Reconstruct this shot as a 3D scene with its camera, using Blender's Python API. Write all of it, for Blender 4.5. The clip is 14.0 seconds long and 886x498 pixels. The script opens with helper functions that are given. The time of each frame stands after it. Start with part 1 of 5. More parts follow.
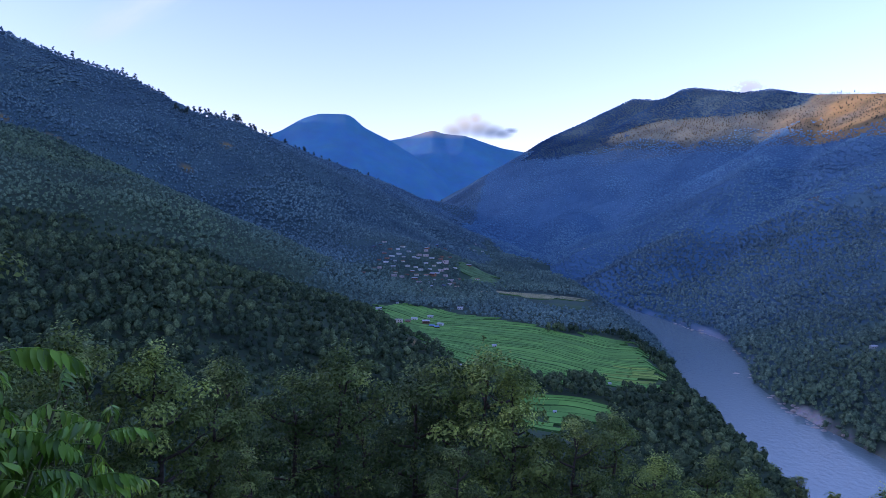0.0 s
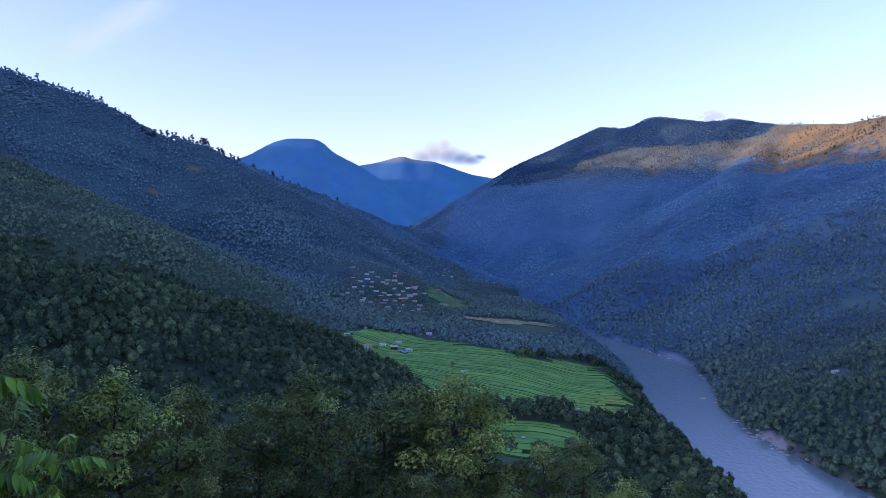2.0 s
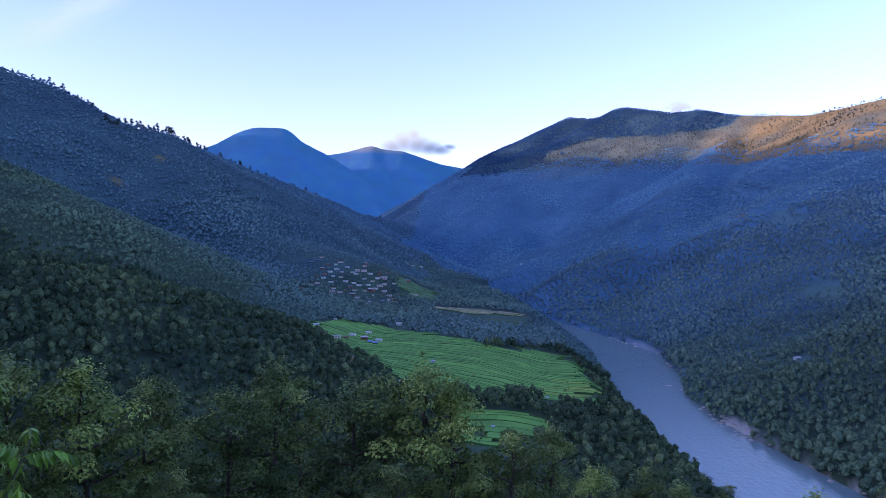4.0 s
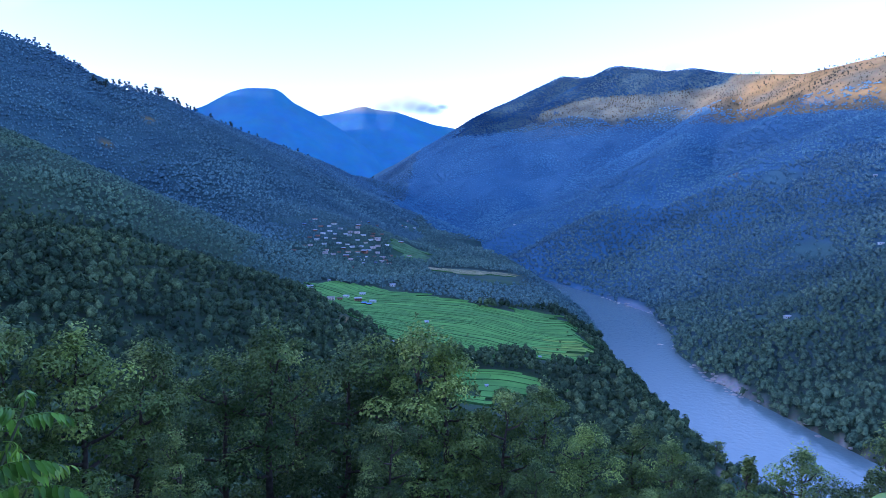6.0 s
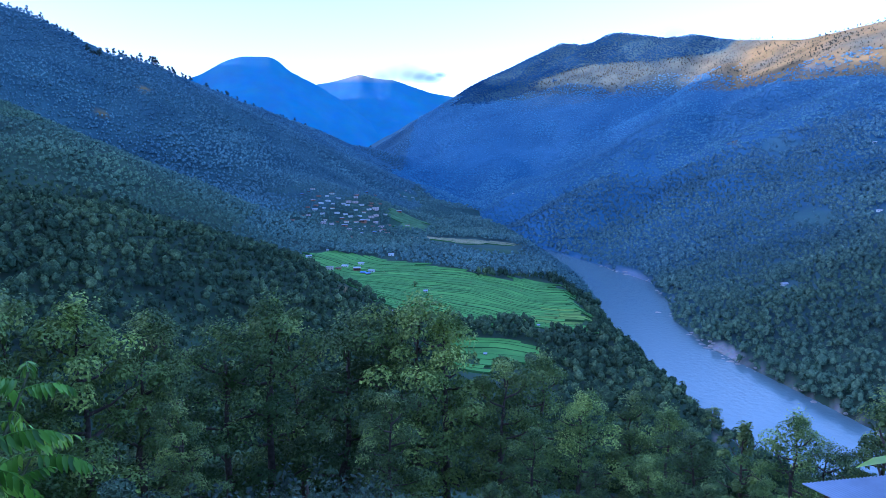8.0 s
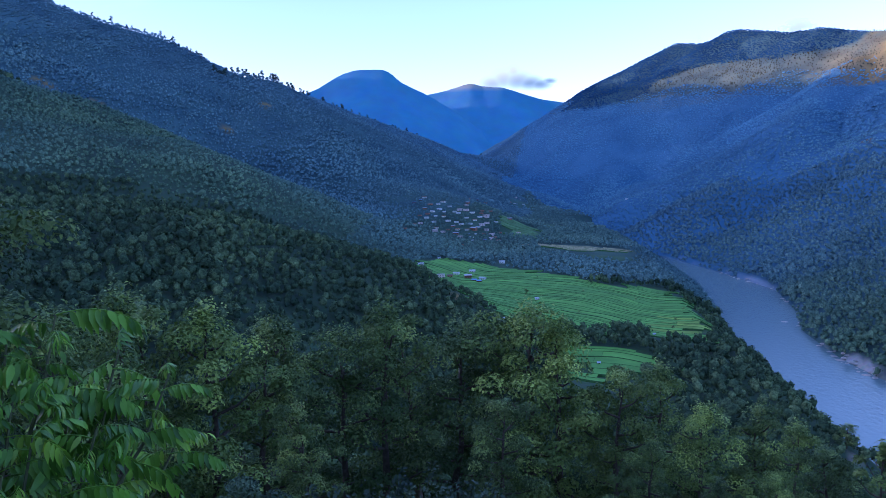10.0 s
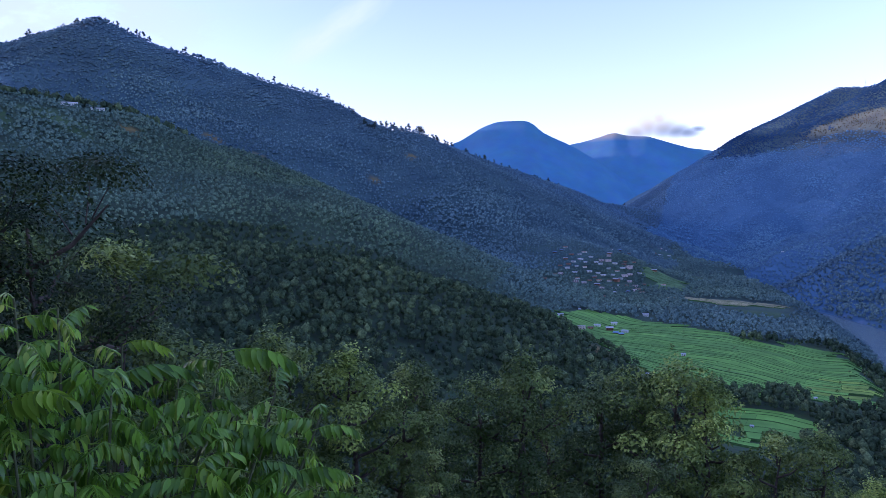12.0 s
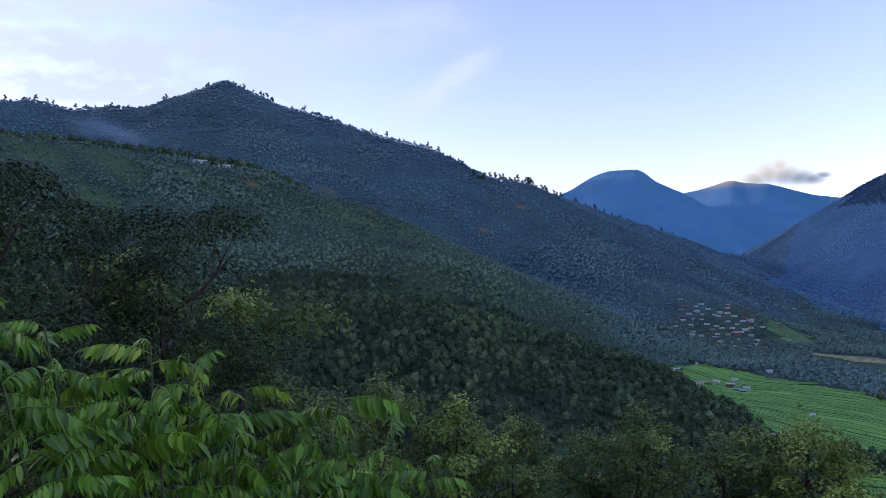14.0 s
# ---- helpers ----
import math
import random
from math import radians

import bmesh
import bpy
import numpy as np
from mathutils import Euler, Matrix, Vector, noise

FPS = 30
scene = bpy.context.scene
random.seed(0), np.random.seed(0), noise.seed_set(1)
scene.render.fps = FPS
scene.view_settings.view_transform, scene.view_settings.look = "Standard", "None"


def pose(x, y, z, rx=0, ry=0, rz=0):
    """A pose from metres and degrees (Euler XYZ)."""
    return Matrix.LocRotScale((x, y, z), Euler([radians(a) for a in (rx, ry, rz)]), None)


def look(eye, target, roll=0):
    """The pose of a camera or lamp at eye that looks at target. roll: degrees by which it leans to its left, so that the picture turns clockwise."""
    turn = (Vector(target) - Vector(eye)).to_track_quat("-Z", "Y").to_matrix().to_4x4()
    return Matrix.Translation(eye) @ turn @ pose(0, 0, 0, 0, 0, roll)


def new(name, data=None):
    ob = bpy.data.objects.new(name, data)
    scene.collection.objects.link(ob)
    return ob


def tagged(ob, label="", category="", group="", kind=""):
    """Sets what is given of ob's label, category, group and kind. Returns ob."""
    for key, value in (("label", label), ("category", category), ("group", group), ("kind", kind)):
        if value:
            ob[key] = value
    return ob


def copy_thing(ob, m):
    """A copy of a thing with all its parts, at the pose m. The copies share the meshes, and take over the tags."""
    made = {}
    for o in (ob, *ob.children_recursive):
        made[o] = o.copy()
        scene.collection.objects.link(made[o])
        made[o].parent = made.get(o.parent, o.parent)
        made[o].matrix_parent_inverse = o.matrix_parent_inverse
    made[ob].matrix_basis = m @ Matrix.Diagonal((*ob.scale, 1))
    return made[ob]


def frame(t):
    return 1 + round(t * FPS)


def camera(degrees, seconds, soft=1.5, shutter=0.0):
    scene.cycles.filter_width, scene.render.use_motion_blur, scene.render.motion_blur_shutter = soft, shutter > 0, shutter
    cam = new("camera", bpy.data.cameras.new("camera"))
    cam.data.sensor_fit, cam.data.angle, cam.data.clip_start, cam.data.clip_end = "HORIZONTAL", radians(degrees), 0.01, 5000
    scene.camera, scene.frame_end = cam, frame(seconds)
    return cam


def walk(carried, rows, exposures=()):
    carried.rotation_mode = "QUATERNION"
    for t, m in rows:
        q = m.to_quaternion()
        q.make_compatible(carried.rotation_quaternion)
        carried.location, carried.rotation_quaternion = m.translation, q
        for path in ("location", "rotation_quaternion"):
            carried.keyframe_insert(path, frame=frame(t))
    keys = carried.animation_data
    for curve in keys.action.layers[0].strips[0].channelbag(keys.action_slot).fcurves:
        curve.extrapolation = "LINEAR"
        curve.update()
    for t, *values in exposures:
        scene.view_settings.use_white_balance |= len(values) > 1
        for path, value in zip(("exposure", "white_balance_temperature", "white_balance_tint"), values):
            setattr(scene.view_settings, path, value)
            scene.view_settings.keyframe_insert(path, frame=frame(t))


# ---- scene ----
# A wide river valley in the hills at evening: the eye stands on a slope 120 m above the water, x right, y ahead.
EYE = Vector((0.0, 0.0, 120.0))

cam = camera(60.6, 14.0, soft=0.85)


def aim(yaw, pitch, roll):
    """A pose at the eye from yaw (to the left), pitch (up) and roll in degrees."""
    a, b = radians(yaw), radians(pitch)
    way = Vector((-math.sin(a) * math.cos(b), math.cos(a) * math.cos(b), math.sin(b)))
    eye = EYE + Vector((-0.11 * (yaw + 5) / 27, 0, 0))
    return look(eye, eye + way, roll)


PATH = [
    (0.0, 0.0, -2.2, 0.0), (0.5, -0.132, -1.897, -0.044), (1.0, -0.567, -1.366, -0.049), (1.5, -1.382, -0.771, 0.077),
    (2.0, -2.341, -0.278, 0.231), (2.5, -3.176, -0.002, 0.274), (5.0, -4.957, -2.344, 0.012), (5.5, -5.007, -3.054, -0.048),
    (6.0, -5.146, -3.967, -0.137), (6.5, -5.322, -5.178, -0.309), (7.0, -5.336, -5.959, -0.367), (9.3, -4.568, -6.373, -0.899),
    (9.5, -3.051, -6.21, -1.05), (10.0, 3.141, -5.582, -1.613), (10.5, 7.325, -4.783, -1.747), (11.0, 9.667, -3.905, -1.646),
    (11.5, 11.702, -2.788, -1.536), (12.0, 13.603, -1.608, -1.198), (12.5, 15.393, -0.503, -0.837), (13.0, 17.39, 0.485, -0.775),
    (13.5, 19.778, 1.491, -0.878), (14.0, 21.723, 2.354, -1.024)]
EXPOSURES = [(0.0, 1.63, 5180, 56), (2.5, 1.63, 5180, 56), (5.0, 1.95, 5030, 55), (5.5, 2.15, 4930, 52), (6.0, 2.22, 4700, 46), (6.5, 2.88, 4750, 42), (7.0, 2.53, 4520, 40),
             (9.3, 2.18, 4420, 39), (10.0, 1.88, 4730, 46), (10.6, 1.82, 5030, 54), (11.5, 1.85, 5230, 57), (13.0, 1.83, 5430, 55), (14.0, 1.67, 5830, 48)]
walk(cam, [(t, aim(*turn)) for t, *turn in PATH], EXPOSURES)

# ---- sky and sun ----
SUN_BEARING, SUN_HEIGHT = -100.0, 5.6
world = bpy.data.worlds.new("sky")
scene.world = world
world.use_nodes = True
wn = world.node_tree.nodes
sky = wn.new("ShaderNodeTexSky")
sky.sky_type, sky.sun_disc = "NISHITA", False
sky.sun_elevation, sky.sun_rotation = radians(SUN_HEIGHT), radians(SUN_BEARING)
sky.altitude, sky.air_density, sky.dust_density, sky.ozone_density = 600, 1.0, 1.2, 1.2
wn["Background"].inputs["Strength"].default_value = 0.15
world.node_tree.links.new(sky.outputs["Color"], wn["Background"].inputs["Color"])

sun = new("sun", bpy.data.lights.new("sun", "SUN"))
sun.data.energy, sun.data.angle, sun.data.color = 2.0, radians(0.6), (1.0, 0.78, 0.48)
b, e = radians(SUN_BEARING), radians(SUN_HEIGHT)
SUN_WAY = Vector((math.sin(b) * math.cos(e), math.cos(b) * math.cos(e), math.sin(e)))
sun.matrix_world = look(SUN_WAY * 1000, (0, 0, 0))


# ---- materials ----
def material(name, rough=0.9, spec=0.3):
    m = bpy.data.materials.new(name)
    m.use_nodes = True
    p = m.node_tree.nodes["Principled BSDF"]
    p.inputs["Roughness"].default_value = rough
    p.inputs["Specular IOR Level"].default_value = spec
    return m, m.node_tree.nodes, m.node_tree.links, p


def ramp(nodes, stops):
    r = nodes.new("ShaderNodeValToRGB")
    while len(r.color_ramp.elements) < len(stops):
        r.color_ramp.elements.new(0.5)
    for el, (at, c) in zip(r.color_ramp.elements, stops):
        el.position, el.color = at, (*c, 1)
    return r


def noise_node(nodes, links, scale, detail=4, coords="Object", rough=0.6):
    co = nodes.new("ShaderNodeTexCoord")
    n = nodes.new("ShaderNodeTexNoise")
    n.inputs["Scale"].default_value, n.inputs["Detail"].default_value, n.inputs["Roughness"].default_value = scale, detail, rough
    links.new(co.outputs[coords], n.inputs["Vector"])
    return n


def mixed(nodes, links, a, b, factor, mode="MIX"):
    m = nodes.new("ShaderNodeMix")
    m.data_type, m.blend_type = "RGBA", mode
    for socket, v in ((m.inputs[0], factor), (m.inputs[6], a), (m.inputs[7], b)):
        if isinstance(v, (int, float)):
            socket.default_value = v
        elif isinstance(v, tuple):
            socket.default_value = (*v, 1)
        else:
            links.new(v, socket)
    return m.outputs[2]


def bump(nodes, links, p, height, strength, distance):
    n = nodes.new("ShaderNodeBump")
    n.inputs["Strength"].default_value, n.inputs["Distance"].default_value = strength, distance
    links.new(height, n.inputs["Height"])
    links.new(n.outputs["Normal"], p.inputs["Normal"])


def mottled(name, dark, light, scale, fine=None, rough=0.9, spec=0.3, relief=0.0, coords="Object", contrast=0.18):
    """A surface whose colour wanders between two tones at two scales."""
    m, n, l, p = material(name, rough, spec)
    a = noise_node(n, l, scale, 3, coords)
    r = ramp(n, [(0.5 - contrast, dark), (0.5 + contrast, light)])
    l.new(a.outputs["Fac"], r.inputs["Fac"])
    f = noise_node(n, l, fine or scale * 9, 4, coords)
    c = mixed(n, l, r.outputs["Color"], f.outputs["Color"], 0.35, "OVERLAY")
    l.new(c, p.inputs["Base Color"])
    if relief:
        bump(n, l, p, f.outputs["Fac"], 0.6, relief)
    return m


def foliage(name, dark, light, patch=0.004, spec=0.25, rough=0.6, through_light=0.0, haze_sheen=0.0, by_tree=False, pines=None, grain=0.0, by_bough=False):
    """Leaves: every clump has a tone of its own, within broad stands of lighter and darker growth."""
    m, n, l, p = material(name, rough, spec)
    g = n.new("ShaderNodeNewGeometry")
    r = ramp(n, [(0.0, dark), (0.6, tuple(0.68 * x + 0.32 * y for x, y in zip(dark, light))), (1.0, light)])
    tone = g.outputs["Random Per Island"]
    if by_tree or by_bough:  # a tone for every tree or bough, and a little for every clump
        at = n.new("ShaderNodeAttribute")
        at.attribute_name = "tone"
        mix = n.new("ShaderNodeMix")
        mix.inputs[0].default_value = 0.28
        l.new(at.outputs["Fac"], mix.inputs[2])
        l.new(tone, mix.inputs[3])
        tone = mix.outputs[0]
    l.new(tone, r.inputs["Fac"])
    shade = r.outputs["Color"]
    # second set of tones with distant blue haze painted in, mixed by share
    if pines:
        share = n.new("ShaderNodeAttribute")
        share.attribute_name = "haze_share"
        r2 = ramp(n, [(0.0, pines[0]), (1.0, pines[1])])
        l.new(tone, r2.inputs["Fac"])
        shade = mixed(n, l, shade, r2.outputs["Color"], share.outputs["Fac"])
    if not by_tree:  # whole trees differ too
        info = n.new("ShaderNodeObjectInfo")
        own = ramp(n, [(0.0, (0.6, 0.66, 0.75)), (1.0, (1.35, 1.3, 1.2))])
        l.new(info.outputs["Random"], own.inputs["Fac"])
        shade = mixed(n, l, shade, own.outputs["Color"], 1.0, "MULTIPLY")
    if grain:  # leaf clusters and the gaps between them
        fine = noise_node(n, l, grain, 3, rough=0.65)
        cluster = ramp(n, [(0.34, (0.45, 0.48, 0.52)), (0.66, (1.4, 1.36, 1.25))])
        l.new(fine.outputs["Fac"], cluster.inputs["Fac"])
        shade = mixed(n, l, shade, cluster.outputs["Color"], 1.0, "MULTIPLY")
        bump(n, l, p, fine.outputs["Fac"], 0.7, 0.6)
    a = noise_node(n, l, patch, 4)
    br = ramp(n, [(0.3, (0.55, 0.6, 0.62)), (0.7, (1.25, 1.2, 1.0))])
    l.new(a.outputs["Fac"], br.inputs["Fac"])
    c = mixed(n, l, shade, br.outputs["Color"], 1.0, "MULTIPLY")
    l.new(c, p.inputs["Base Color"])
    if haze_sheen:  # a blue sheen that paints distant haze on the leaves
        p.inputs["Sheen Weight"].default_value, p.inputs["Sheen Roughness"].default_value = haze_sheen, 0.7
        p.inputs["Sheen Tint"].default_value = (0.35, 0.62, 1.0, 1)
    if through_light:
        t = n.new("ShaderNodeBsdfTranslucent")
        l.new(c, t.inputs["Color"])
        x = n.new("ShaderNodeMixShader")
        x.inputs[0].default_value = through_light
        l.new(p.outputs[0], x.inputs[1])
        l.new(t.outputs[0], x.inputs[2])
        l.new(x.outputs[0], n["Material Output"].inputs["Surface"])
    return m


def ground_material():
    """Scrub and earth, with dry grass, green pasture and river sand where the cover layer has them."""
    m, n, l, p = material("hillside_scrub_grass_and_earth", 0.95, 0.15)
    big, fine = noise_node(n, l, 0.02, 4), noise_node(n, l, 0.35, 5)
    tones = []
    for dark, light in (((0.042, 0.07, 0.042), (0.08, 0.125, 0.064)), ((0.17, 0.125, 0.045), (0.31, 0.22, 0.085)),
                        ((0.048, 0.09, 0.036), (0.09, 0.15, 0.055)), ((0.28, 0.25, 0.21), (0.5, 0.46, 0.4))):
        r = ramp(n, [(0.32, dark), (0.68, light)])
        l.new(big.outputs["Fac"], r.inputs["Fac"])
        tones.append(mixed(n, l, r.outputs["Color"], fine.outputs["Color"], 0.4, "OVERLAY"))
    at = n.new("ShaderNodeAttribute")
    at.attribute_name = "cover"
    sep = n.new("ShaderNodeSeparateColor")
    l.new(at.outputs["Color"], sep.inputs["Color"])
    c = tones[0]
    for k, name in ((1, "Red"), (2, "Green"), (3, "Blue")):
        c = mixed(n, l, c, tones[k], sep.outputs[name])
    pine = ramp(n, [(0.32, (0.072, 0.175, 0.3)), (0.68, (0.092, 0.215, 0.355))])  # blue tint that paints haze into the ground far off
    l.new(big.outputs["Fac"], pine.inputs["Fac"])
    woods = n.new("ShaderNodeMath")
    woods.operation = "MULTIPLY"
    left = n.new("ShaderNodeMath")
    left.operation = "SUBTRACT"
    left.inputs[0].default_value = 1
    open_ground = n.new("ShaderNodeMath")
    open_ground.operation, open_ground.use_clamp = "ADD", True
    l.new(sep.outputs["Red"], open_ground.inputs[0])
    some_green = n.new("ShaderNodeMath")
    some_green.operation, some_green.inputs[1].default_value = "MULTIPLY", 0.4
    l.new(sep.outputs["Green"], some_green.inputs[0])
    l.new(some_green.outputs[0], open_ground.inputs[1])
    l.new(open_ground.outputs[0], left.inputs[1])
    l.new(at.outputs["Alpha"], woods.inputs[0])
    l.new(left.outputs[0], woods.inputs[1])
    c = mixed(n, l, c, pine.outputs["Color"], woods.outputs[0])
    l.new(c, p.inputs["Base Color"])
    bump(n, l, p, fine.outputs["Fac"], 0.7, 0.5)
    return m


MAT_GROUND = ground_material()
MAT_WOOD_NEAR = foliage("broadleaf_wood", (0.039, 0.073, 0.034), (0.19, 0.269, 0.095), 0.012, 0.1, 0.7, 0.1, by_tree=True, grain=1.6)
MAT_WOOD_HILL = foliage("hill_wood", (0.046, 0.086, 0.052), (0.207, 0.287, 0.138), 0.012, 0.08, 0.8, 0.1, by_tree=True, grain=0.9)
# broadleaf woods low in the valley, painted bluer with haze higher up and further off
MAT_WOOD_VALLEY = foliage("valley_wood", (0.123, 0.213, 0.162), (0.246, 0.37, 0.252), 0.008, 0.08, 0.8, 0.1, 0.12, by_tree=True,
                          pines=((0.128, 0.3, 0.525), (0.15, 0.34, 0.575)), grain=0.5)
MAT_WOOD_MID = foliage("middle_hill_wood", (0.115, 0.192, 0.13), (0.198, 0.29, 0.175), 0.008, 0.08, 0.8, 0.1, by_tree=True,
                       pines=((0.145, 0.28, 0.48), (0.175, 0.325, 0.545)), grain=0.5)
# olive-brown, with the evening sun put into the colour
MAT_WOOD_SUNLIT = foliage("sunlit_slope_wood", (0.055, 0.062, 0.045), (0.12, 0.11, 0.065), 0.012, 0.08, 0.8, 0.1, by_tree=True)
# dark blue paints shade and haze on woods that the sun reaches
MAT_WOOD_SHADED = foliage("high_wood_painted_shade", (0.021, 0.078, 0.19), (0.036, 0.112, 0.265), 0.012, 0.08, 0.8, 0.1, by_tree=True)
# blue base and glow paint the haze of distance on the mountains
MAT_FAR_HILL = mottled("hazy_distant_mountain", (0.03, 0.1, 0.2), (0.045, 0.13, 0.26), 0.002, 0.01)
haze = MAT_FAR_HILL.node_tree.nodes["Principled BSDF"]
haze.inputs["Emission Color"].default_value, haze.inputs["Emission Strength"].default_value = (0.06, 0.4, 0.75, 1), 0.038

MAT_FAR_CREST = MAT_FAR_HILL.copy()  # the same with a tan top that paints sunlight on its crest
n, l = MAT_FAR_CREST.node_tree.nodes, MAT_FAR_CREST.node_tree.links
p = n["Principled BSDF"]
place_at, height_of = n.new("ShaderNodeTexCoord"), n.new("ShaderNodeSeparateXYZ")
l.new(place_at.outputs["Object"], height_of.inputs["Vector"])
# share of the painted sunlit tan, by height
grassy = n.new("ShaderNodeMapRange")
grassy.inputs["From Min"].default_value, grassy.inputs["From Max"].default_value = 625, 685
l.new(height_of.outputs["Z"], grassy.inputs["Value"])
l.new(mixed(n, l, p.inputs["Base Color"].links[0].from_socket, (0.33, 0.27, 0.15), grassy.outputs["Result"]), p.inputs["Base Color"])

m, n, l, p = material("river_water", 0.14, 0.5)
p.inputs["Base Color"].default_value = (0.2, 0.278, 0.275, 1)
co = n.new("ShaderNodeTexCoord")
mp = n.new("ShaderNodeMapping")
mp.inputs["Scale"].default_value = (0.34, 0.22, 1)
l.new(co.outputs["Object"], mp.inputs["Vector"])
wv = n.new("ShaderNodeTexNoise")
wv.inputs["Scale"].default_value, wv.inputs["Detail"].default_value = 1.0, 6
l.new(mp.outputs["Vector"], wv.inputs["Vector"])
bump(n, l, p, wv.outputs["Fac"], 0.5, 0.5)
MAT_WATER = m


# ---- the lie of the land ----
def hashed(ix, iy, seed):
    h = (ix.astype(np.int64) * 374761393 + iy.astype(np.int64) * 668265263 + seed * 974634541) & 0xFFFFFFFF
    h = ((h ^ (h >> 13)) * 1274126177) & 0xFFFFFFFF
    return ((h ^ (h >> 16)) & 0xFFFF) / 65535.0


def value_noise(x, y, seed):
    ix, iy = np.floor(x), np.floor(y)
    u, v = x - ix, y - iy
    u, v = u * u * (3 - 2 * u), v * v * (3 - 2 * v)
    a, b, c, d = (hashed(ix + i, iy + j, seed) for i, j in ((0, 0), (1, 0), (0, 1), (1, 1)))
    return (a * (1 - u) + b * u) * (1 - v) + (c * (1 - u) + d * u) * v - 0.5


def fractal(x, y, size, seed=1, octaves=4):
    total, amp = 0, 1.0
    for k in range(octaves):
        total = total + amp * value_noise(x / size * 2 ** k + 17 * k, y / size * 2 ** k, seed + k)
        amp *= 0.5
    return total


def by_bearing(rows):
    """Crest points from bearing (right of ahead), distance and angle above the eye's level."""
    return [(r * math.sin(radians(a)), r * math.cos(radians(a)), 120 + r * math.tan(radians(e))) for a, r, e in rows]


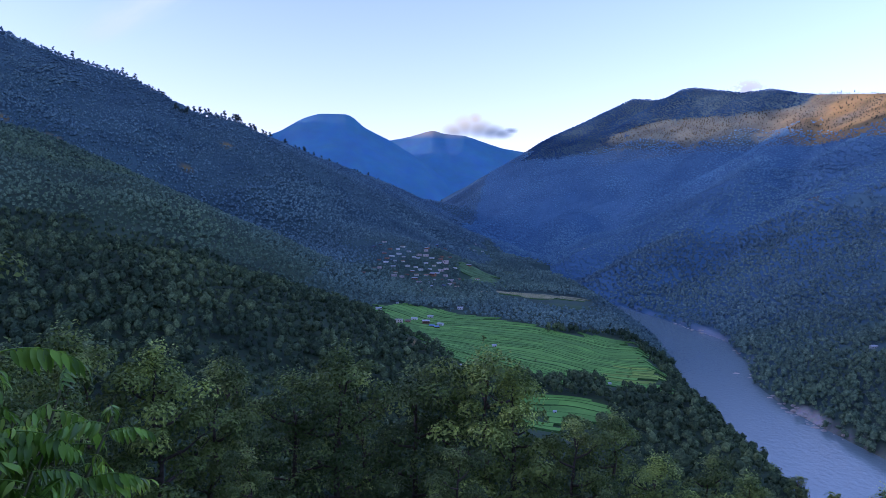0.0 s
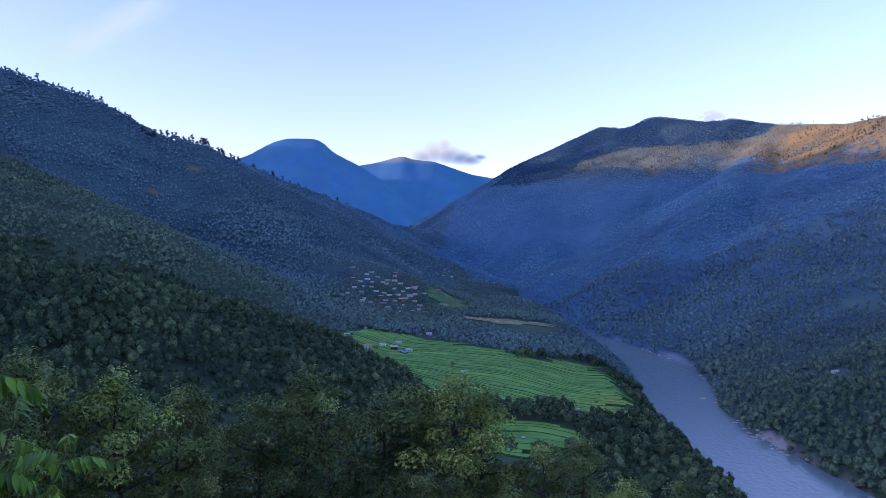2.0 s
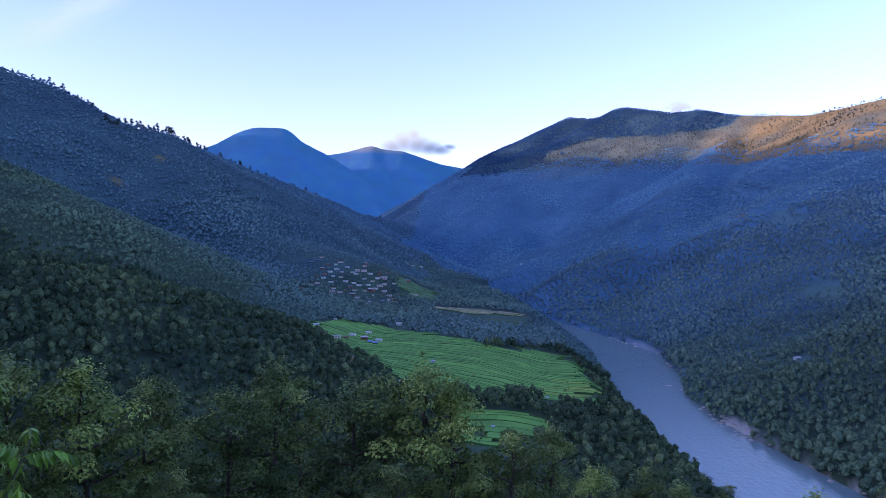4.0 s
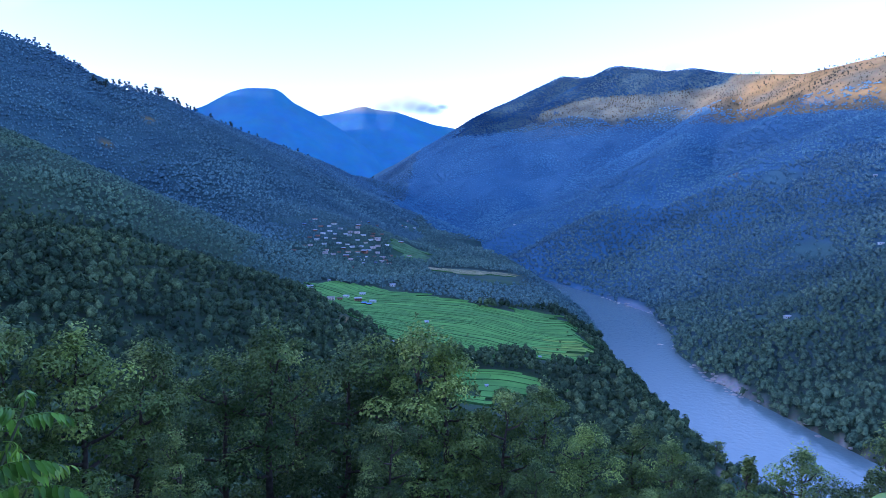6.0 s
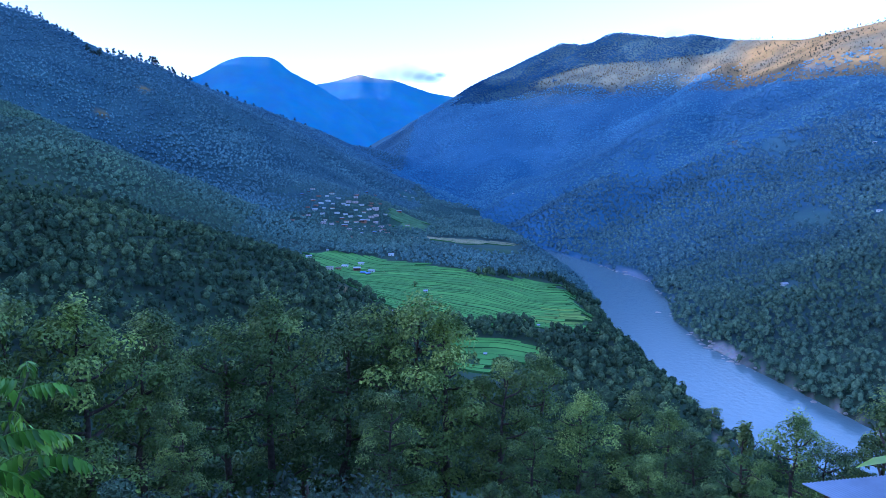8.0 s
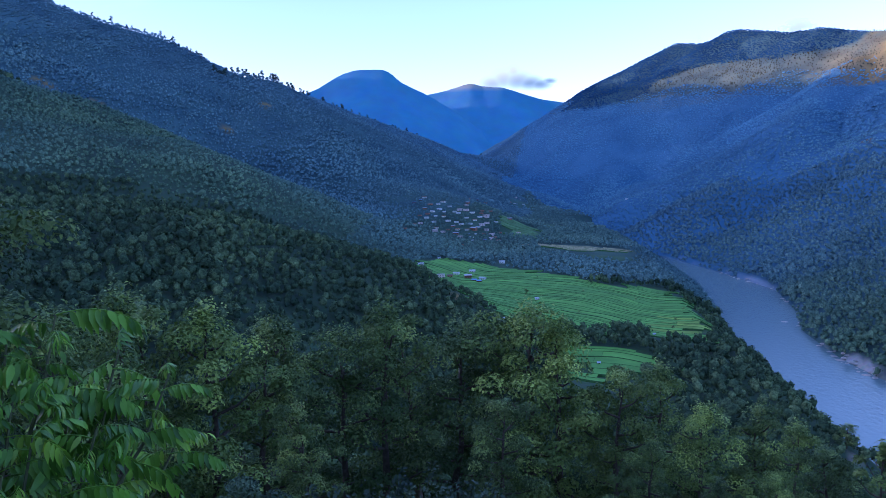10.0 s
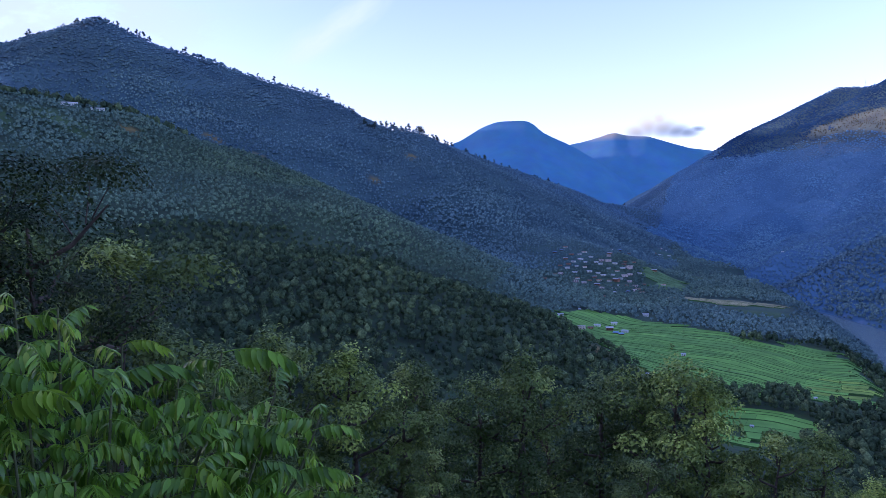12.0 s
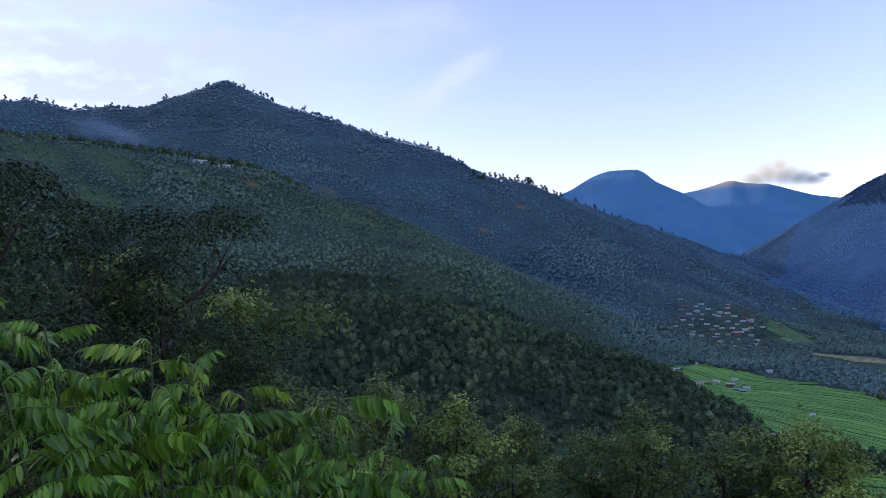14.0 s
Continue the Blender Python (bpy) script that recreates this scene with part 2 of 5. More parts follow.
RIDGES = [  # crest, fall per metre, roundness of the crest
    (by_bearing([(62, 1500, 9), (48, 1600, 9.5), (35, 1750, 8.95), (33, 1800, 8.6), (30.3, 1900, 8.15), (28.2, 1970, 8.3), (25.3, 2080, 8.4),
                 (23.2, 2150, 8.9), (21.5, 2200, 8.7), (18.4, 2300, 9.2), (17.6, 2320, 9.2), (16.4, 2350, 8.65), (15.6, 2365, 8.5), (14, 2400, 8.65),
                 (13.5, 2410, 8.3), (12.75, 2420, 7.8), (11.5, 2450, 7.0), (9.1, 2495, 5.9), (7.8, 2520, 5.25), (6.1, 2560, 4.2), (3.1, 2620, 2.3), (0.57, 2680, 0.7), (-4, 2800, -0.5)]), 0.57, 10),
    (by_bearing([(26, 1980, 7.4), (24.6, 1720, 5.8), (21.5, 1450, 3.0), (17.5, 1230, -1.2), (14.5, 1120, -4.5)]), 0.55, 18),
    (by_bearing([(33.5, 1790, 8.3), (34.5, 1400, 5.2), (33, 1000, -1.0), (29, 760, -6.5)]), 0.5, 25),
    (by_bearing([(14, 2390, 8.3), (12, 2050, 4.3), (10, 1750, 0.6), (9.5, 1500, -2.5)]), 0.5, 25),
    (by_bearing([(-75, 1300, 13), (-60, 1350, 12.2), (-52.1, 1400, 12.1), (-50.5, 1420, 12.35), (-47.9, 1450, 11.8), (-46.9, 1460, 12.0),
                 (-42.7, 1480, 12.3), (-41.2, 1480, 13.1), (-37.6, 1450, 14.4), (-33.6, 1430, 12.9), (-30.2, 1405, 12.05), (-28, 1395, 11.3), (-26, 1380, 10.7),
                 (-23.4, 1360, 10.1), (-22.3, 1352, 9.4), (-21.6, 1350, 8.75), (-20.8, 1345, 7.6), (-19.6, 1340, 7.0), (-18.9, 1340, 6.7)]), 0.6, 10),
    (by_bearing([(-19.2, 1262, 6.7), (-18.0, 1280, 7.45), (-15.8, 1315, 7.2), (-13.9, 1350, 6.3), (-12.3, 1390, 5.65), (-9.4, 1500, 4.5), (-6.5, 1610, 3.5), (-4.4, 1720, 2.65), (-1.9, 1870, 1.5),
                 (0.8, 2000, 1.1), (8, 2200, -1.5)]), 0.52, 10),
    (by_bearing([(-75, 800, 10), (-52, 900, 9.9), (-45.3, 930, 9.4), (-41.6, 950, 9.0), (-36.9, 960, 8.3), (-32.8, 980, 6.75), (-29.5, 990, 6.0),
                 (-26.1, 1000, 4.5), (-21.9, 1010, 1.5), (-19.4, 1020, 0.2), (-12.7, 1050, -1.5), (-8.6, 1080, -2.9)]), 0.46, 20),
    (by_bearing([(-60, 420, -0.4), (-41.6, 450, -1.1), (-36.9, 460, -1.2), (-32.9, 470, -1.25), (-27.9, 480, -1.5), (-23.2, 490, -2.1),
                 (-16.9, 510, -4.0), (-12.7, 520, -5.8), (-10, 525, -7.2), (-7.8, 530, -8.7)]), 0.42, 26),
    ([(0, -4, 119.4), (-10, -60, 129), (-40, -400, 230), (-100, -1500, 420)], 0.46, 2.5),
    # unseen western ridge, added to cast the evening shadow over the valley
    ([(-2600, -2500, 560), (-2500, 0, 610), (-2450, 1500, 630), (-2400, 2600, 700), (-2300, 4000, 840)], 0.5, 30),
    # unseen rise behind the eye, added to darken the near slope
    ([(-260, -125, 215), (-60, -92, 182), (120, -98, 172), (400, -80, 110)], 0.9, 6),
    ([(-2600, -2500, 560), (0, -3000, 420), (2600, -2500, 420), (2700, 0, 430), (1325, 704, 370)], 0.4, 60),
    # spurs that run down from the crests, with gullies between them
    (by_bearing([(-26, 1375, 10.0), (-25.9, 1250, 7.7), (-25.4, 1120, 5.2)]), 0.8, 14),
    (by_bearing([(-33.6, 1425, 12.4), (-33, 1280, 9.9), (-31.5, 1130, 7.4)]), 0.8, 14),
    (by_bearing([(-39.5, 1450, 13.8), (-40.5, 1300, 11.4), (-41.5, 1150, 9.6)]), 0.8, 14),
    (by_bearing([(-18, 1275, 7.0), (-19.2, 1180, 4.6), (-19.0, 1100, 1.9), (-17.5, 1060, -0.2)]), 0.85, 12),
    (by_bearing([(-13.9, 1345, 6.0), (-14, 1220, 3.2), (-12.4, 1110, 0.0)]), 0.8, 12),
    (by_bearing([(-9.4, 1495, 4.3), (-8.6, 1330, 1.8), (-6.0, 1190, -1.2)]), 0.8, 12),
    (by_bearing([(-4.4, 1715, 2.5), (-3.4, 1520, 0.8), (-0.5, 1370, -1.4)]), 0.8, 12),
    (by_bearing([(20.5, 2245, 8.7), (18.6, 1950, 5.2), (16.2, 1700, 2.0), (13.0, 1480, -1.6)]), 0.7, 14),
    (by_bearing([(9.1, 2490, 5.7), (7.8, 2200, 3.0), (6.3, 1900, 0.3), (6.0, 1650, -2.0)]), 0.7, 14),
    (by_bearing([(30.3, 1890, 7.9), (30, 1500, 4.6), (27, 1150, -0.6), (23, 930, -6.0)]), 0.62, 16),
]


def river_middle(y):
    return np.interp(y, [-3000, 0, 300, 400, 470, 550, 640, 743, 864, 970, 1050, 1150, 1300, 1500, 4000], [150, 185, 189, 191, 193, 203, 227, 246, 248, 243, 234, 200, 130, 60, 60])


def river_half(y):
    return np.interp(y, [0, 300, 374, 430, 470, 550, 640, 743, 864, 970, 1200], [34, 34, 31, 27, 25, 25, 31, 34, 23, 15, 14])


def fan(x, y):
    """The terraced shelf beside the river, which rises towards the village."""
    return 35 + 0.045 * (np.clip(y, 0, 2600) - 640) - 0.075 * np.clip(x, -400, 300)


def land(x, y):
    x, y = np.asarray(x, float), np.asarray(y, float)
    z = np.where(x < river_middle(y), np.maximum(fan(x, y), 4), 4)
    off = np.abs(x - river_middle(y)) - river_half(y)
    right = (x > river_middle(y)) & (y < 1500)
    z = np.where(right, np.maximum(z, 0.34 * np.minimum(off, 420)), z)
    z = np.maximum(z, np.clip((y - 1120) * 0.1, 0, 42))
    hills = np.full(x.shape, -1e3)
    fold = 0.2 * fractal(x, y, 240, 7, 3)
    for crest, fall, rounding in RIDGES:
        for (ax, ay, az), (bx, by, bz) in zip(crest, crest[1:]):
            dx, dy = bx - ax, by - ay
            s = np.clip(((x - ax) * dx + (y - ay) * dy) / (dx * dx + dy * dy), 0, 1)
            d = np.hypot(x - ax - s * dx, y - ay - s * dy)
            hills = np.maximum(hills, az + s * (bz - az) - fall * (np.sqrt(d * d + rounding ** 2) - rounding) + fold * np.clip(d - 45, 0, 260))
    k = 7.0
    z = np.maximum(z, hills) + k * np.exp(-np.abs(z - hills) / k) * 0.5
    rough = np.clip((np.hypot(x, y) - 30) / 300, 0, 1)
    z = z + rough * 2.0 * fractal(x, y, 60, 3, 3)
    bank = -2.5 + np.where(right, 0.75, 0.62) * np.maximum(off + 3, 0)
    return np.where((bank < z) & (off < 60) & (y < 1200), bank, z)


# what grows where: centre, half-widths
DRY_GRASS = [(50, 853, 15, 8), (-521, 725, 20, 11), (-529, 904, 24, 10), (-466, 915, 13, 10), (-16, 471, 5, 12), (139, 284, 5, 8),
             (-351, 1034, 12, 8), (-319, 1123, 12, 10), (-60, 664, 9, 6), (560, 1150, 8, 14)]
PASTURE = [(41, 944, 24, 46), (297, 566, 12, 9), (446, 739, 26, 45), (589, 1056, 38, 45), (587, 1191, 30, 40), (349, 610, 12, 20), (95, 1040, 20, 30),
           (78, 985, 16, 22), (130, 560, 10, 30), (473, 660, 18, 20), (640, 915, 20, 24), (120, 770, 34, 26), (-640, 540, 40, 30), (-600, 600, 60, 40), (-560, 665, 50, 30), (-545, 520, 40, 25),
           (70, 1290, 26, 40), (-12, 16, 12, 7), (40, 925, 26, 28), (84, 1114, 14, 30)]
PADDY = [(-66, 655), (-56, 703), (-10, 699), (22, 681), (82, 644), (86, 618), (141, 619), (152, 560), (150, 490), (120, 447), (87, 474), (47, 448), (13, 443),
         (-6, 486), (-36, 522)]
MILLET = [(58, 836), (60, 852), (112, 852), (152, 846), (150, 822), (100, 816)]
VILLAGE_FIELDS = [(20, 902), (24, 990), (66, 984), (74, 930), (60, 898)]
NEAR_PADDY = [(38, 362), (38, 419), (90, 421), (86, 380), (57, 352)]


def inside(poly, x, y):
    hit = np.zeros(np.shape(x), bool)
    for (ax, ay), (bx, by) in zip(poly, poly[1:] + poly[:1]):
        hit ^= ((ay > y) != (by > y)) & (x < (bx - ax) * (y - ay) / (by - ay + 1e-9) + ax)
    return hit


def blobs(spots, x, y):
    ragged = 1.3 * fractal(x, y, 26, 41, 3)
    best = np.zeros(np.shape(x))
    for cx, cy, rx, ry in spots:
        best = np.maximum(best, np.clip(2.2 * (1 - np.hypot((x - cx) / rx, (y - cy) / ry) + ragged * 0.5), 0, 1))
    return best


def covers(x, y, z):
    """Shares of dry grass, pasture and river sand."""
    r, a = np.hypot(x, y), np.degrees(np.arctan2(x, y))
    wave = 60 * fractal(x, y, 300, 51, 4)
    # tan grass shaped as the band of evening sun, upper edge by bearing
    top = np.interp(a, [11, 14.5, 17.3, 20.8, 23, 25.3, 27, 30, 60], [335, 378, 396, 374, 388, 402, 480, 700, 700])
    sun_band_grass = ((r > 1250) & (a > 10) & (a < 60) & (x > 300) & (z > 262 + wave * 0.4)) * np.clip((top + wave * 0.5 - z) / 22, 0, 1)
    sun_band_grass = sun_band_grass * np.interp(a, [10, 13, 23, 26], [0.05, 0.32, 0.44, 1.0])
    dry = np.maximum(blobs(DRY_GRASS, x, y), sun_band_grass * np.clip(0.85 + 0.7 * fractal(x, y, 70, 57, 3), 0.3, 0.95))
    off = x - river_middle(y) - river_half(y)
    sand = np.clip(1.3 - np.abs(off - 0.5 + 12 * fractal(x, y, 30, 61, 2)) / 1.5, 0, 1) * (x > river_middle(y)) * (y < 1200) * np.clip(0.5 + 3 * fractal(x, y, 90, 63, 2), 0, 1)
    sand = np.maximum(sand, blobs([(220, 450, 6, 24), (276, 795, 9, 60), (139, 284, 5, 9)], x, y))
    return dry, blobs(PASTURE, x, y), sand


def mesh_of(name, verts, faces, mat, smooth=False):
    """A mesh from an array of corners and an array of faces with equally many corners each."""
    me = bpy.data.meshes.new(name)
    k = faces.shape[1]
    me.vertices.add(len(verts))
    me.vertices.foreach_set("co", np.ascontiguousarray(verts, np.float32).ravel())
    me.loops.add(faces.size)
    me.loops.foreach_set("vertex_index", np.ascontiguousarray(faces, np.int32).ravel())
    me.polygons.add(len(faces))
    me.polygons.foreach_set("loop_start", np.arange(0, faces.size, k, dtype=np.int32))
    me.polygons.foreach_set("use_smooth", np.full(len(faces), smooth))
    me.update(calc_edges=True)
    me.validate()
    me.materials.append(mat)
    return me


def sheet(nu, nv):
    """Quads of a grid with nu x nv corners."""
    i = np.arange(nu - 1)[:, None] * nv + np.arange(nv - 1)[None]
    return np.stack([i, i + nv, i + nv + 1, i + 1], -1).reshape(-1, 4)


def main_ridge(x, y):
    """The number of the ridge whose flank a place lies on; the last number for the valley floor."""
    best, which = np.maximum(fan(x, y), 4) + 3, np.full(np.shape(x), len(RIDGES))
    for k, (crest, fall, rounding) in enumerate(RIDGES):
        for (ax, ay, az), (bx, by, bz) in zip(crest, crest[1:]):
            s = np.clip(((x - ax) * (bx - ax) + (y - ay) * (by - ay)) / ((bx - ax) ** 2 + (by - ay) ** 2), 0, 1)
            z = az + s * (bz - az) - fall * np.hypot(x - ax - s * (bx - ax), y - ay - s * (by - ay))
            which = np.where(z > best, k, which)
            best = np.maximum(best, z)
    return which


def right_bank(x, y):
    return (x > river_middle(y)) & (y < 1500) | (y >= 1500) & (x > 0.145 * (y - 1500) + 20)


# share of painted blue haze on the flanks of each ridge; last: the valley floor
LEFT_HAZE = np.array([0.6, 0.6, 0.6, 0.6, 0.42, 0.4, 0.08, 0.0, 0.0, 0.9, 0.9, 0.0, 0.38, 0.38, 0.38, 0.36, 0.36, 0.38, 0.42, 0.6, 0.6, 0.6, 0.2])

# the ground: rings round the eye, close together where the hills stand
radii = np.concatenate([[0.02], np.geomspace(1.0, 300, 150), np.arange(309, 2850, 12.0), np.arange(2900, 4950, 75.0)])
bearings = np.radians(np.concatenate([np.arange(-57, 42, 0.33), np.arange(42, 303.1, 3.0)]))
R, B = np.meshgrid(radii, bearings, indexing="ij")
X, Y = R * np.sin(B), R * np.cos(B) - 0.6
Z = land(X, Y)
fields = inside(PADDY, X, Y) | inside(NEAR_PADDY, X, Y) | inside(MILLET, X, Y) | inside(VILLAGE_FIELDS, X, Y)
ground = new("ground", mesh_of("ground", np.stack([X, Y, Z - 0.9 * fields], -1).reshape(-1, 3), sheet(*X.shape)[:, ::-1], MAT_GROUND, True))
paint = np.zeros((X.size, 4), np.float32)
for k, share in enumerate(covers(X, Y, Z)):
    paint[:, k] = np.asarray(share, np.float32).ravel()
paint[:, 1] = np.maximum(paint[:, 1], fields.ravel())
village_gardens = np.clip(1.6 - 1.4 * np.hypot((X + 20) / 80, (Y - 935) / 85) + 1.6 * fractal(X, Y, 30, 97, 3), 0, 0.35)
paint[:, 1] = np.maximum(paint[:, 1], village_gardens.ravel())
# haze painted into the ground: bluer with distance, less on the high right top
haze_floor = np.clip((R - 420) / 700, 0, 1) * 0.9
haze_floor = np.where(right_bank(X, Y), np.where(Z > 290 + 30 * fractal(X, Y, 200, 93, 2), 0.4, 1), LEFT_HAZE[main_ridge(X, Y)]) * haze_floor
paint[:, 3] = haze_floor.ravel()
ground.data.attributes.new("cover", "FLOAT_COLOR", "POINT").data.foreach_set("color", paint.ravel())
tagged(ground, "dark green scrub-covered hillsides round a river valley", "ground", kind="structure")

# the river
ys = np.arange(-600, 1215, 15.0)
across = np.linspace(-1, 1, 9)
RX = river_middle(ys)[:, None] + (river_half(ys)[:, None] + 3) * across[None]
RY = np.repeat(ys[:, None], 9, 1)
river = new("river", mesh_of("river", np.stack([RX, RY, 0 * RX], -1).reshape(-1, 3), sheet(*RX.shape)[:, ::-1], MAT_WATER, True))
tagged(river, "wide grey-blue river with rippled water between wooded slopes", "river", kind="structure")


# the far mountains
def far_mountain(name, rows, label, mat):
    crest = by_bearing(rows)
    bearing = np.linspace(rows[0][0], rows[-1][0], 220)
    cx, cy, cz = (np.interp(bearing, [q[0] for q in rows], [c[k] for c in crest]) for k in range(3))
    cz = np.convolve(np.pad(cz, 3, "edge"), np.ones(7) / 7, "valid") + 6 * fractal(cx, cy, 90, 33, 3)
    down = np.linspace(0, 1, 60)
    x = cx[:, None] * (1 - 0.2 * down)
    y = cy[:, None] * (1 - 0.2 * down)
    fold = fractal(x, y, 330, 31, 4) * 90 * np.sqrt(down)[None]
    z = cz[:, None] - (cz[:, None] + 20) * down[None] ** 0.9 + fold
    ob = new(name, mesh_of(name, np.stack([x, y, z], -1).reshape(-1, 3), sheet(*x.shape), mat, True))
    return tagged(ob, label, "mountain", "far mountains", kind="structure")


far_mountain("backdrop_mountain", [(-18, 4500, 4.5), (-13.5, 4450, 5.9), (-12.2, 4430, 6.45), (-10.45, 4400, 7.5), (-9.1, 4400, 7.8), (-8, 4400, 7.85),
             (-6.95, 4400, 7.8), (-5.9, 4400, 6.85), (-3.9, 4400, 5.9), (-2.3, 4400, 4.85), (1, 4400, 2.5), (6, 4400, 0)], "flat-topped far mountain, painted deep hazy blue", MAT_FAR_HILL)
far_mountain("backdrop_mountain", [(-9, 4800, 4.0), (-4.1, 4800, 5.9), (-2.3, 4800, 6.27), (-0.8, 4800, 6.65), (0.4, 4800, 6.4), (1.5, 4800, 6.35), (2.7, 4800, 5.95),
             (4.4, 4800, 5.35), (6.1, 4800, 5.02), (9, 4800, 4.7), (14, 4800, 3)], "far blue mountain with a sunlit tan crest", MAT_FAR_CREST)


# ---- clouds and smoke ----
def veil(name, bearing, height, distance, half_wide, half_high, lean, tones, thick, grain, label, category, glow=True, seed=0.0, firm=2.0, full=0.45, puffs=()):
    """A soft bank of vapour far off, thinning out towards its edges; tones from its foot to its top."""
    u, v = np.meshgrid(np.linspace(-1, 1, 40), np.linspace(-1, 1, 24), indexing="ij")
    c, s = math.cos(radians(lean)), math.sin(radians(lean))
    a = np.radians(bearing + half_wide * u * c - half_high * v * s)
    e = np.radians(height + half_wide * u * s + half_high * v * c)
    d = distance * (1 - 0.01 * np.cos(u * 3) * np.cos(v * 3))
    verts = np.stack([d * np.sin(a), d * np.cos(a), 120 + d * np.tan(e)], -1).reshape(-1, 3)
    m = bpy.data.materials.new(name + "_vapour")
    m.use_nodes = True
    n, l = m.node_tree.nodes, m.node_tree.links
    n.remove(n["Principled BSDF"])
    at = n.new("ShaderNodeAttribute")
    at.attribute_name = "spread"
    sep = n.new("ShaderNodeSeparateColor")
    l.new(at.outputs["Color"], sep.inputs["Color"])
    mp = n.new("ShaderNodeMapping")
    mp.inputs["Scale"].default_value, mp.inputs["Location"].default_value = (*grain, 1), (seed, seed * 0.7, 0)
    l.new(at.outputs["Vector"], mp.inputs["Vector"])
    t = n.new("ShaderNodeTexNoise")
    t.inputs["Scale"].default_value, t.inputs["Detail"].default_value, t.inputs["Roughness"].default_value = 1.0, 6, 0.55
    l.new(mp.outputs["Vector"], t.inputs["Vector"])

    def op(kind, x, y):
        q = n.new("ShaderNodeMath")
        q.operation, q.use_clamp = kind, kind == "MULTIPLY"
        for k, w in enumerate((x, y)):
            if isinstance(w, (int, float)):
                q.inputs[k].default_value = w
            else:
                l.new(w, q.inputs[k])
        return q.outputs[0]

    rim = sep.outputs["Blue"]
    body = op("ADD", op("SUBTRACT", t.outputs["Fac"], 0.5), op("MULTIPLY", rim, full))
    alpha = op("MULTIPLY", op("MULTIPLY", op("MULTIPLY", body, firm), rim), thick)
    r = ramp(n, [(0.25, tones[0]), (0.75, tones[1])])
    l.new(sep.outputs["Green"], r.inputs["Fac"])
    white = n.new("ShaderNodeEmission" if glow else "ShaderNodeBsdfDiffuse")
    l.new(r.outputs["Color"], white.inputs["Color"])
    clear, mix = n.new("ShaderNodeBsdfTransparent"), n.new("ShaderNodeMixShader")
    l.new(alpha, mix.inputs[0])
    l.new(clear.outputs[0], mix.inputs[1])
    l.new(white.outputs[0], mix.inputs[2])
    l.new(mix.outputs[0], n["Material Output"].inputs["Surface"])
    me = mesh_of(name, verts, sheet(40, 24), m, True)
    rim_of = np.clip(1 - (np.abs(u) ** 2.2 + np.abs(v) ** 2.2), 0, 1)
    if puffs:
        rim_of = np.max([np.clip(1 - ((u - a) / p) ** 2 - ((v - b) / q) ** 2, 0, 1) for a, b, p, q in puffs], 0)
    paint = np.stack([u * 0.5 + 0.5, v * 0.5 + 0.5 - (0.3 * u if puffs else 0), rim_of, np.ones_like(u)], -1).astype(np.float32)
    me.attributes.new("spread", "FLOAT_COLOR", "POINT").data.foreach_set("color", paint.ravel())
    return tagged(new(name, me), label, category, kind="structure")


# the clouds' evening light is painted: glowing tones, grey foot to rosy top
veil("backdrop_cloud", 2.7, 6.95, 4900, 3.0, 1.25, -3, ((0.085, 0.12, 0.115), (0.24, 0.25, 0.16)), 1.0, (6, 4), "small evening cloud with a rosy top behind the far mountain", "cloud", seed=3.1, firm=12, full=1.3,
     puffs=((-0.62, -0.3, 0.34, 0.5), (-0.35, 0.0, 0.34, 0.7), (-0.1, 0.42, 0.2, 0.42), (0.0, -0.1, 0.45, 0.62), (0.3, -0.25, 0.42, 0.5), (0.55, -0.35, 0.36, 0.36), (0.8, -0.15, 0.2, 0.2)))
veil("backdrop_cirrus", -46, 16, 4900, 19, 8, 4, ((0.185, 0.24, 0.21), (0.215, 0.275, 0.235)), 0.8, (8, 7), "soft white cloud banks with blue gaps over the hills", "cloud", seed=1.7, firm=6.0, full=0.14)
veil("backdrop_cirrus", -21.5, 14.6, 4900, 6.5, 1.7, 32, ((0.22, 0.285, 0.25), (0.22, 0.285, 0.25)), 0.75, (3, 2.5), "thin white cirrus streak in the blue sky", "cloud", seed=5.2)
veil("backdrop_cirrus", -26, 18.5, 4900, 11, 3.0, 8, ((0.21, 0.27, 0.24), (0.21, 0.27, 0.24)), 0.5, (5, 3), "thin white cirrus in the blue sky", "cloud", seed=7.9)
veil("backdrop_cloud", 21.8, 9.15, 4900, 1.3, 0.6, 0, ((0.18, 0.195, 0.17), (0.23, 0.235, 0.18)), 0.8, (4, 3), "small rosy cloud above the far ridge", "cloud", seed=9.4, firm=7, full=0.2)
veil("smoke_veil", -45.6, 10.5, 1180, 3.6, 1.3, -14, ((0.45, 0.6, 0.8), (0.45, 0.6, 0.8)), 0.24, (5, 3), "thin blue wood smoke drifting on the hillside", "smoke", False, 2.2)


# ---- woods ----
VILLAGE = [(-22, 1104), (-10, 1134), (4, 1163), (13, 1186), (45, 1291), (53, 1292), (68, 1300), (-67, 957), (-57, 960), (-63, 934), (-69, 913), (-36, 941),
           (-31, 938), (-14, 946), (-5, 938), (3, 945), (-33, 914), (-20, 899), (-12, 902), (3, 909), (-42, 892), (-48, 882), (-37, 902), (-1, 894), (-7, 910),
           (-49, 924), (-27, 910), (-33, 881), (-75, 893), (-73, 941), (-43, 956), (-32, 1099), (41, 1329), (56, 1335), (65, 1360), (82, 1388), (91, 1329), (251, 1345)]
lanes = random.Random(77)  # the closely built middle of the village
VILLAGE_LANES = []
